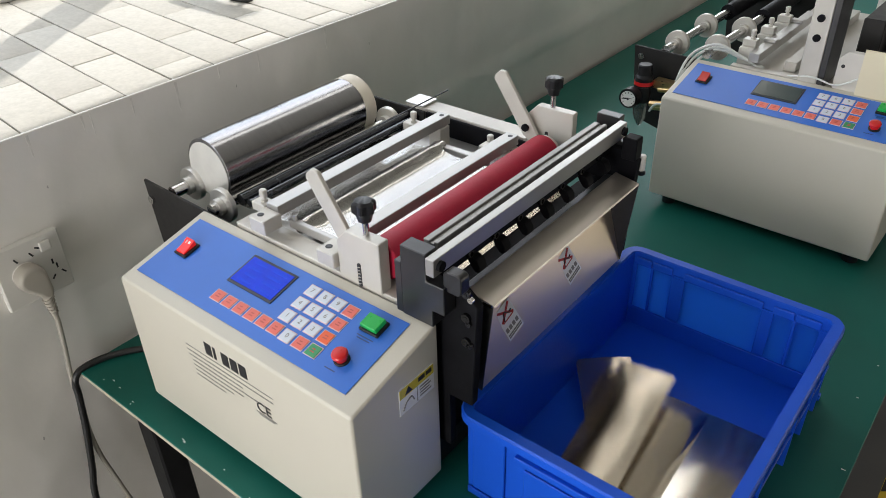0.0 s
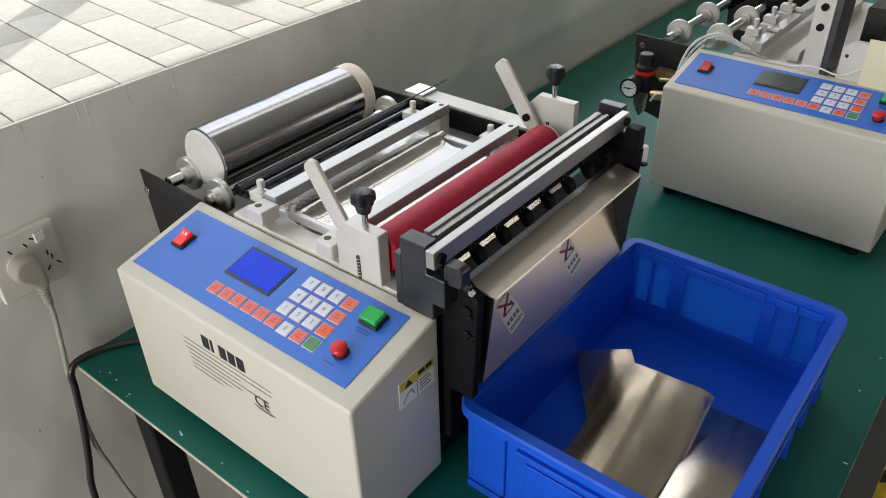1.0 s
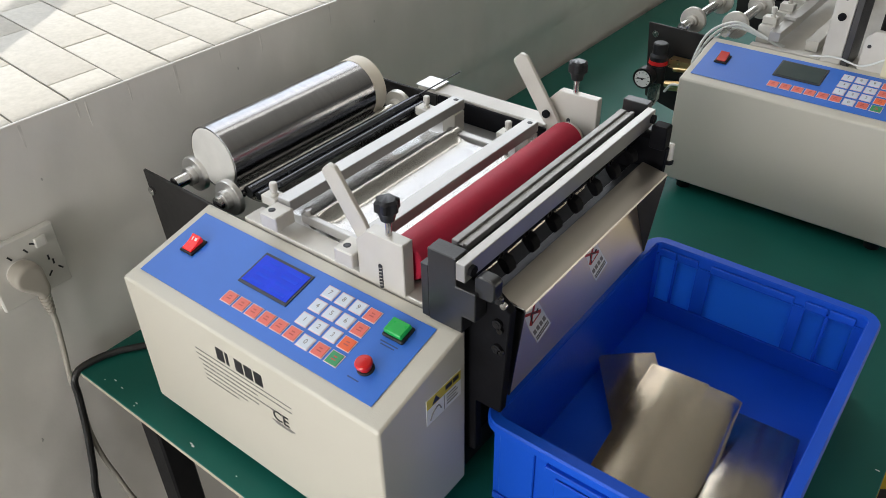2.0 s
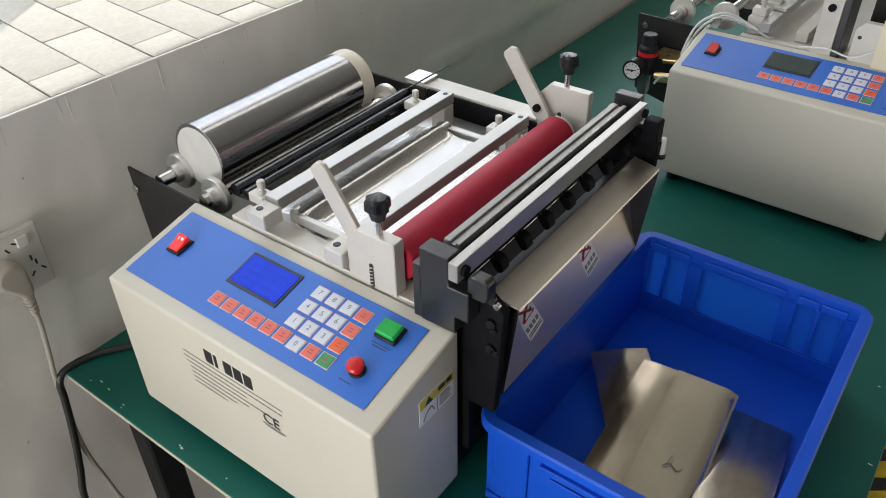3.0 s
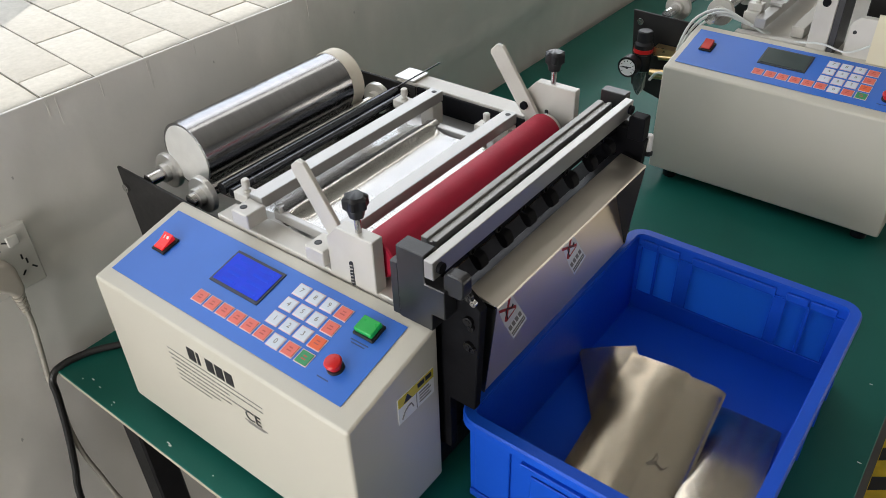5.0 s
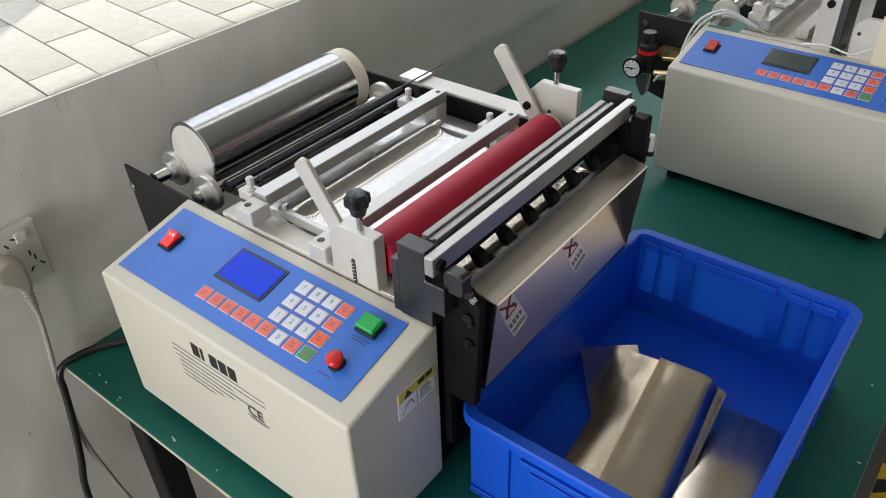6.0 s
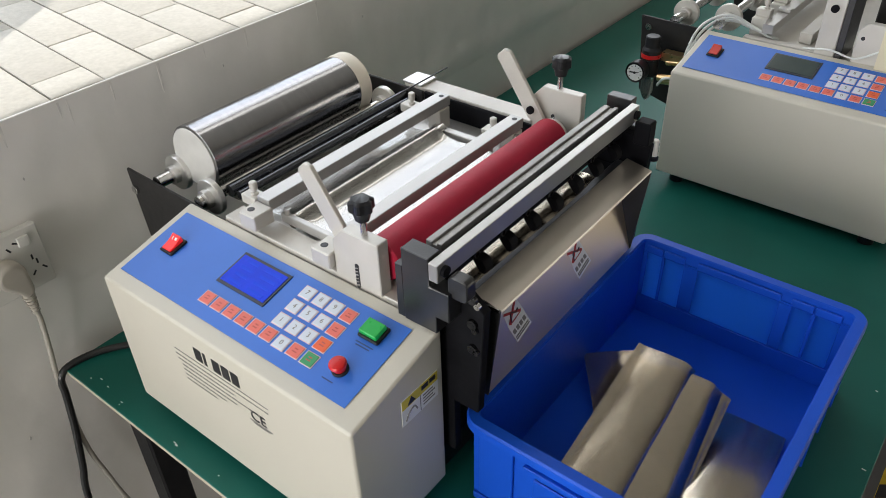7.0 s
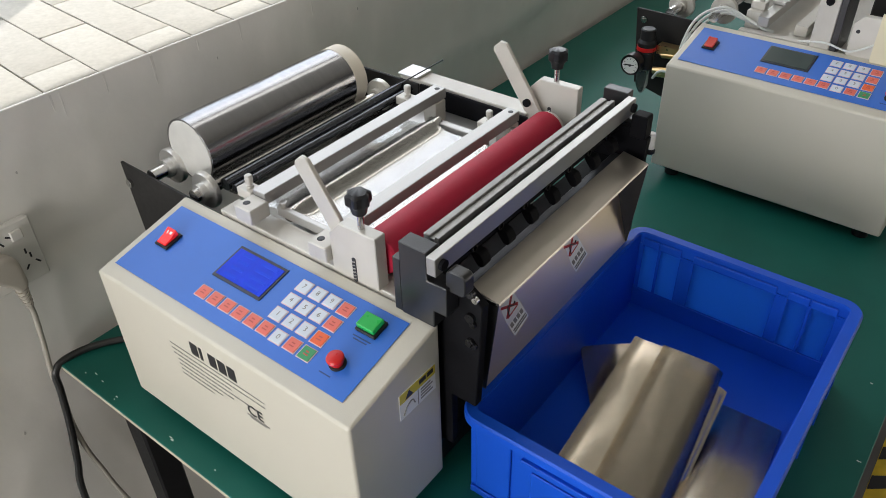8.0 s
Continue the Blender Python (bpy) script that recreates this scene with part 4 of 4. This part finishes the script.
def piece_mesh(seed, curl=0.012, twist=0.0, fold=-0.06, lip=0.0):
    """A cut foil piece, x across and y along, softly curled, with thickness."""
    r = random.Random(seed)
    ph = r.uniform(0, 6)
    nx, ny = 20, 20
    bm = B()
    grid = []
    for i in range(nx + 1):
        u = i / nx - 0.5
        col = []
        for j in range(ny + 1):
            v = j / ny - 0.5
            z = -curl * abs(2 * u) ** 2 * (1 + 0.4 * v) + 0.0004 * math.sin(5 * v + ph) + twist * u * v - lip * max(0.0, 2 * u - 0.5) ** 2 + 0.3 * lip * max(0.0, -2 * u - 0.7) ** 1.5 + fold * max(0.0, v - 0.33) ** 1.5
            z += 0.0004 * noise.noise(Vector((u * 3 + seed, v * 5, seed * 1.7)))
            col.append(bm.verts.new((u * PIECE[0], v * PIECE[1], z)))
        grid.append(col)
    for i in range(nx):
        for j in range(ny):
            bm.faces.new((grid[i][j], grid[i + 1][j], grid[i + 1][j + 1], grid[i][j + 1]))
    bmesh.ops.solidify(bm, geom=list(bm.faces), thickness=0.0003)
    return bm


def foil_piece(seed, m, curl=0.012, twist=0.0, fold=-0.025, lip=0.0, label="cut piece of silvery foil lying in the blue crate"):
    return thing("foil_piece", label, "foil piece", piece_mesh(seed, curl, twist, fold, lip), "foil_cut", m, group="cut foil pieces")


# pieces already in the crate
foil_piece(1, pose(0.517, 0.298, 0.0205, 6, -4, 37), 0.0015)
foil_piece(2, pose(0.622, 0.285, 0.020, -5, 2, 4), 0.001)
foil_piece(3, pose(0.634, 0.282, 0.037, -11, -2, 5), 0.003, 0.0, 0.0)
foil_piece(4, pose(0.524, 0.270, 0.012, 0, 2, 6), 0.001)
foil_piece(5, pose(0.566, 0.272, 0.021, 1, 3, 6), 0.002, 0.0, -0.06, 0.03)


# ---- wall socket and cords ----
def wall_socket():
    s = thing("wall_socket", "white plastic wall socket with a grey plug pushed in", "socket", at=pose(0, 0, 0))
    part("back_box", box(-0.1695, -0.078, 0.128, -0.163, 0.008, 0.214), "socket", s, bevel=0.002)
    plate = part("face_plate", box(-0.1628, -0.079, 0.127, -0.1575, 0.009, 0.215), "socket", s, "white face plate", 0.002)

    # flat black inlay drawn for the dark inside of a pin hole
    def hole(y, z, tilt, w=0.0022, h=0.0075):
        o = part("pin_hole_inlay", box(-0.0002, -w / 2, -h / 2, 0.0004, w / 2, h / 2), "ink", plate)
        o.matrix_basis = pose(-0.1575, y, z, tilt)
    for y, z, a in ((-0.052, 0.194, 30), (-0.032, 0.194, 30), (-0.022, 0.199, 60), (-0.010, 0.172, 0), (-0.006, 0.164, 0), (-0.014, 0.150, -40), (0.0, 0.152, 40)):
        hole(y, z, a)
    part("switch", box(-0.1573, -0.020, 0.192, -0.1530, -0.006, 0.206), "socket", plate, bevel=0.001)
    return s


wall_socket()


def plug():
    p = thing("power_plug", "grey moulded plug with its cord, pushed into the wall socket", "plug", at=pose(0, 0, 0))
    head = [(-0.046 + 0.0185 * math.cos(radians(a)), 0.171 + 0.0185 * math.sin(radians(a))) for a in range(5, 230, 15)]
    part("plug_body", prism(B(), head + [(-0.047, 0.146), (-0.041, 0.136), (-0.029, 0.136), (-0.0265, 0.148)], "x", -0.157, -0.133), "cord_grey", p, "grey plug body", 0.006, 3)
    part("plug_face", prism(B(), [(-0.046 + 0.017 * math.cos(radians(a)), 0.171 + 0.017 * math.sin(radians(a))) for a in range(0, 360, 15)], "x", -0.1573, -0.1475), "socket", p, "paler plug face")
    top, end = Vector((-0.144, -0.036, 0.138)), Vector((-0.146, -0.034, 0.104))
    part("strain_relief", cyl(B(), top, end, 0.0062, 20, 0.0042), "cord_grey", p)
    for k in range(5):
        q = top.lerp(end, 0.1 + 0.18 * k)
        part("relief_ring", cyl(B(), q, q + Vector((-0.0002, 0.0006, -0.0026)), 0.0078 - 0.0006 * k, 18), "cord_grey", p)
    part("cord", tube(B(), [(-0.146, -0.034, 0.108), (-0.148, -0.033, 0.088), (-0.150, -0.037, 0.040), (-0.151, -0.043, -0.015), (-0.150, -0.042, -0.050), (-0.149, -0.046, -0.105),
                            (-0.148, -0.044, -0.160), (-0.146, -0.036, -0.215), (-0.143, -0.024, -0.290), (-0.135, 0.02, -0.50), (-0.12, 0.08, -0.746)], 0.0034), "cord_grey", p)
    return p


plug()
thing("power_cable", "black power cable hanging over the edge of the green table", "cable",
      tube(B(), [(0.02, 0.160, 0.006), (-0.06, 0.110, 0.006), (-0.110, 0.050, 0.006), (-0.136, 0.010, 0.0055), (-0.146, -0.026, 0.002), (-0.148, -0.040, -0.012), (-0.147, -0.043, -0.040),
                 (-0.147, -0.050, -0.100), (-0.146, -0.062, -0.170), (-0.145, -0.074, -0.240), (-0.140, -0.08, -0.45), (-0.12, -0.06, -0.745)], 0.0050), "cord_black")


# small stand on the ledge
def ledge_stand():
    s = thing("bracket_stand", "small grey metal bracket stand on the paved ledge", "stand", at=pose(0, 0, 0.3425))
    part("foot", prism(B(), [(-0.425, 0.525), (-0.385, 0.532), (-0.380, 0.548), (-0.420, 0.556)], "z", 0.0, 0.010), "grey_metal", s, bevel=0.002)
    part("stem", rod((-0.402, 0.545, 0.010), (-0.402, 0.545, 0.085), 0.006), "grey_metal", s)
    # arm out of view, added to cast the shadow on the ledge
    part("arm", box(-0.560, 0.520, 0.085, -0.365, 0.570, 0.100), "grey_metal", s, bevel=0.002)
    return s


ledge_stand()


# ---- second machine ----
def second_machine():
    m = thing("cutting_machine", "cream cutting machine with dark display and air regulator, behind the first", "machine", at=pose(0.276, 0.868, 0, 0, 0, -1.0))
    control_box(m, False)
    part("base_plate", box(0.005, 0.1295, 0.022, 0.372, 0.60, 0.060), "dark_steel", m, bevel=0.002)
    part("bracket_plate", prism(B(), [(-0.122, 0.240), (-0.110, 0.10), (0.004, 0.07), (0.06, 0.07), (0.06, 0.236)], "y", 0.129, 0.133), "bracket", m, "black steel bracket plate", 0.0008)
    part("bracket_plate", prism(B(), [(-0.134, 0.250), (-0.120, 0.10), (0.004, 0.07), (0.06, 0.07), (0.06, 0.25)], "y", 0.60, 0.604), "bracket", m, "black steel bracket plate", 0.0008)
    hex_bolt(m, (-0.105, 0.129, 0.222), (0, -1, 0), 0.006)
    guide_shaft(m, -0.062, 0.240, 0.134, 0.60, (0.183, 0.312), 0.0085, "alu_white")
    guide_shaft(m, 0.016, 0.248, 0.134, 0.60, (0.180, 0.306), 0.0085, "alu_white")
    part("dark_sleeve", rod((-0.062, 0.42, 0.240), (-0.062, 0.598, 0.240), 0.016), "black_metal", m)
    part("dark_sleeve", rod((0.016, 0.40, 0.248), (0.016, 0.598, 0.248), 0.016), "black_metal", m)
    part("bed_plate", box(0.062, 0.130, 0.060, 0.34, 0.60, 0.232), "alu_white", m, "pale bed plate", 0.001)
    part("cross_bar", box(0.086, 0.146, 0.246, 0.104, 0.45, 0.262), "alu_bar", m, bevel=0.0008)
    for y in (0.165, 0.250, 0.335):
        part("bar_block", box(0.060, y, 0.2325, 0.0855, y + 0.026, 0.262), "alu_white", m, bevel=0.001)
        clamp_knob(m, 0.075, y + 0.02, 0.274)
    for y in (0.215, 0.355):
        part("bar_clip", box(0.084, y, 0.2625, 0.106, y + 0.014, 0.268), "alu_bar", m, bevel=0.0008)
    part("upright_plate", box(0.178, 0.129, 0.232, 0.208, 0.150, 0.430), "alu_white", m, "tall pale upright", 0.001)
    part("upright_plate", box(0.2085, 0.129, 0.232, 0.219, 0.200, 0.430), "grey_metal", m, bevel=0.001)
    part("cross_bar", box(0.140, 0.175, 0.2325, 0.160, 0.55, 0.250), "alu_white", m, bevel=0.0008)
    part("bed_step", box(0.062, 0.131, 0.2325, 0.177, 0.145, 0.2400), "alu_white", m, bevel=0.001)
    for z in (0.313, 0.345):
        hex_bolt(m, (0.193, 0.129, z), (0, -1, 0), 0.006, "black_metal")
    part("upright_plate", box(0.196, 0.50, 0.232, 0.232, 0.52, 0.430), "alu", m, bevel=0.001)
    for k in range(3):
        part("motor_block", box(0.236 + 0.03 * k, 0.22 + 0.05 * k, 0.232, 0.270 + 0.03 * k, 0.45, 0.330 + 0.01 * k), "bracket", m, bevel=0.002)
    part("top_bar", box(0.10, 0.44, 0.335, 0.30, 0.47, 0.345), "alu_white", m, bevel=0.001)
    part("cover_plate", prism(B(), [(0.234, 0.215), (0.234, 0.288), (0.246, 0.301), (0.318, 0.301), (0.318, 0.215)], "y", 0.127, 0.139), "alu_white", m, "pale cover plate", 0.001)
    # hole shown by a black disc on the cover plate
    part("hole", rod((0.243, 0.1263, 0.277), (0.243, 0.1272, 0.277), 0.003, 12), "ink", m)
    part("card", box(0.271, 0.118, 0.238, 0.346, 0.1205, 0.312), "wood_card", m, "cream paper card")
    # air regulator hung on the side
    reg = part("regulator", lathe(B(), [(0.010, 0.150), (0.015, 0.153), (0.015, 0.182), (0.0165, 0.183), (0.0165, 0.2), (0.013, 0.205), (0.013, 0.222), (0.011, 0.224)], 24, "z", (-0.076, 0.088, 0)), "black_plastic", m, "black air pressure regulator")
    part("red_ring", lathe(B(), [(0.0172, 0.186), (0.0172, 0.193)], 24, "z", (-0.076, 0.088, 0)), "red_cap", reg)
    part("gauge_case", lathe(B(), [(0.016, 0.055), (0.0185, 0.052), (0.0185, 0.070), (0.016, 0.072)], 28, "y", (-0.086, 0, 0.166)), "black_plastic", reg)
    part("gauge_face", lathe(B(), [(0.0148, 0.0512), (0.0148, 0.0518)], 28, "y", (-0.086, 0, 0.166)), "paper", reg, "white gauge dial")
    part("gauge_needle", prism(B(), [(-0.0965, 0.1640), (-0.0785, 0.1672), (-0.0780, 0.1682), (-0.0960, 0.1668)], "y", 0.0506, 0.0511), "ink", reg)
    part("gauge_hub", lathe(B(), [(0.0022, 0.0500), (0.0022, 0.0510)], 14, "y", (-0.086, 0, 0.166)), "ink", reg)
    for k in range(9):
        o = part("gauge_tick", box(-0.0004, -0.0003, 0.0105, 0.0004, 0.0003, 0.0135), "ink", reg)
        o.matrix_basis = pose(-0.086, 0.0508, 0.166, 0, 32.5 * k - 130, 0)
    part("water_bowl", lathe(B(), [(0.011, 0.149), (0.011, 0.120), (0.006, 0.108), (0.003, 0.104)], 20, "z", (-0.076, 0.088, 0)), "clear", reg, "clear plastic water bowl")
    for z, y in ((0.160, 0.070), (0.148, 0.085), (0.178, 0.10)):
        part("fitting", rod((-0.050, y, z), (-0.022, y, z + 0.004), 0.006, 14), "brass", reg)
    part("support_arm", box(-0.060, 0.095, 0.180, 0.0, 0.115, 0.195), "brass", m)
    for k, (h, o) in enumerate(((0.033, 0.0), (0.026, 0.006), (0.020, 0.012))):
        part("air_hose", tube(B(), [(-0.022 + o * 0.6, 0.096, 0.150), (-0.019 + o * 0.6, 0.104, 0.205), (-0.006 + o, 0.122 + o, 0.228 + h * 0.6), (0.030, 0.140 + o, 0.234 + h), (0.070, 0.150 + o, 0.232 + h * 0.6), (0.110, 0.156 + o, 0.233)], 0.0024), "tube", m, "white air hose")
    part("wire", tube(B(), [(-0.045, 0.06, 0.15), (-0.03, 0.05, 0.17), (-0.012, 0.06, 0.168), (-0.004, 0.09, 0.16)], 0.0022), "tube", m)
    part("wire", tube(B(), [(0.15, 0.14, 0.236), (0.20, 0.125, 0.250), (0.24, 0.122, 0.246), (0.27, 0.125, 0.262)], 0.0016), "tube", m)
    return m


second_machine()

# pavers of the ledge, one by one
for j, x1, x0, h in pavers_near:
    part("paver", paver(B(), j, x1, x0, 0, h), "brick", sill)

# ---- moving pieces ----
RELEASE = (-0.27, 0.69, 1.69, 2.69, 3.67, 4.50, 5.60, 6.58, 7.57)
REST = [(0.519, 0.272, 0.0325, 2, -1, 4), (0.566, 0.272, 0.0365, 2, 1, 6), (0.520, 0.271, 0.0365, 2, -1, 4), (0.567, 0.270, 0.0430, 2, 1, 5), (0.523, 0.271, 0.0405, 2, -1, 5),
        (0.519, 0.270, 0.0450, 2, -2, 4), (0.562, 0.266, 0.057, 2, 3, 7), (0.518, 0.270, 0.0655, 2, 1, 4), (0.560, 0.268, 0.0740, 2, 2, 6)]
falling = []
for i, t in enumerate(RELEASE):
    falling.append(foil_piece(20 + i, None, (0.001, 0.001, 0.001, 0.001, 0.0015, 0.001, 0.002, 0.001, 0.001)[i], lip=(0.0, 0.020, 0.0, 0.020, 0.0, 0.006, 0.042, 0.034, 0.030)[i], label="freshly cut piece of silvery foil dropping into the crate"))
# thin grey tubes laid on one of the pieces as crinkle lines
for line in ([(-0.012, -0.020), (-0.006, -0.010), (-0.004, 0.004), (0.0, -0.006), (-0.008, -0.016)], [(-0.010, -0.022), (0.002, -0.014), (0.012, -0.018), (0.016, -0.010)], [(-0.002, -0.010), (0.008, -0.020), (0.015, -0.014)]):
    part("crinkle_line", tube(B(), [(x * 0.75, y * 0.75, 0.0004) for x, y in line], 0.0003, 6), "ink_grey", falling[3])


def motions():
    # knife and press plate: up while the foil is fed, down for the cut
    for ob, drop in ((blade, 0.032), (press, 0.0145)):
        rows = [(0.0, pose(0, 0, 0))]
        for t in RELEASE[1:]:
            rows += [(t - 0.27, pose(0, 0, 0)), (t - 0.17, pose(0, 0, -drop)), (t + 0.10, pose(0, 0, -drop)), (t + 0.20, pose(0, 0, 0))]
        rows.append((8.0, pose(0, 0, 0)))
        walk(ob, rows)

    # the rollers turn while the foil is fed
    def spin(ob, base, step):
        rows, a = [(0.0, base)], 0.0
        for t in RELEASE:
            for k in range(3):
                rows.append((t + 0.22 + 0.16 * k, base @ pose(0, 0, 0, 0, a, 0)))
                if k < 2:
                    a += step / 2
        rows = [r for r in rows if 0.0 < r[0] < 8.0]
        walk(ob, [(0.0, rows[0][1])] + rows + [(8.0, base @ pose(0, 0, 0, 0, a, 0))])
    spin(roller, roller.matrix_basis.copy(), 150)
    spin(roll, roll.matrix_basis.copy(), 110)

    # each piece waits flat in the feed, slides out over the lip, slides down the chute and drops into the crate
    for i, (t, ob, rest) in enumerate(zip(RELEASE, falling, REST)):
        wait = pose(0.312, 0.303, 0.2462 + 0.0001 * i)
        early = 0.12 if i in (7, 8) else 0.0
        late = 0.075 if i == 5 else 0.0
        yaw = (3, -2, 5, 6, 8, 2, -3, 6, 2)[i]
        rows = [(t - 0.56 - early, wait), (t - 0.48 - early, pose(0.342, 0.303, 0.2560, 0, -5, 0)), (t - 0.22, pose(0.343, 0.303, 0.2560, 0, -5, 0)), (t - 0.08 + late, pose(0.388, 0.303, 0.2650, 0, 10, 0)), (t - 0.01 + late * 0.45, pose(0.408, 0.303, 0.2625, 0, 20, 0)), (t + 0.045, pose(0.432, 0.303, 0.2320, 0, 72, 0)), (t + 0.115, pose(0.447, 0.305, 0.160, -yaw / 2, 60, yaw / 2)),
                (t + 0.18, pose(0.447, 0.310, 0.115, -yaw, 54, yaw)), (t + 0.21, pose((0.455 + rest[0]) / 2, 0.316, 0.080, 0, 34, 0)), (t + 0.255, pose(rest[0] - 0.003, rest[1] + 0.002, rest[2] + 0.003, 2, rest[4] + 3, rest[5] + 1)), (t + 0.30, pose(*rest))]
        after = [r for r in rows if 0.0 < r[0] < 8.0]
        first = wait if t > 0.0 else pose(0.514, 0.276, 0.0385, 3, -3, 6)
        walk(ob, [(0.0, first)] + after + [(8.0, after[-1][1])])


motions()
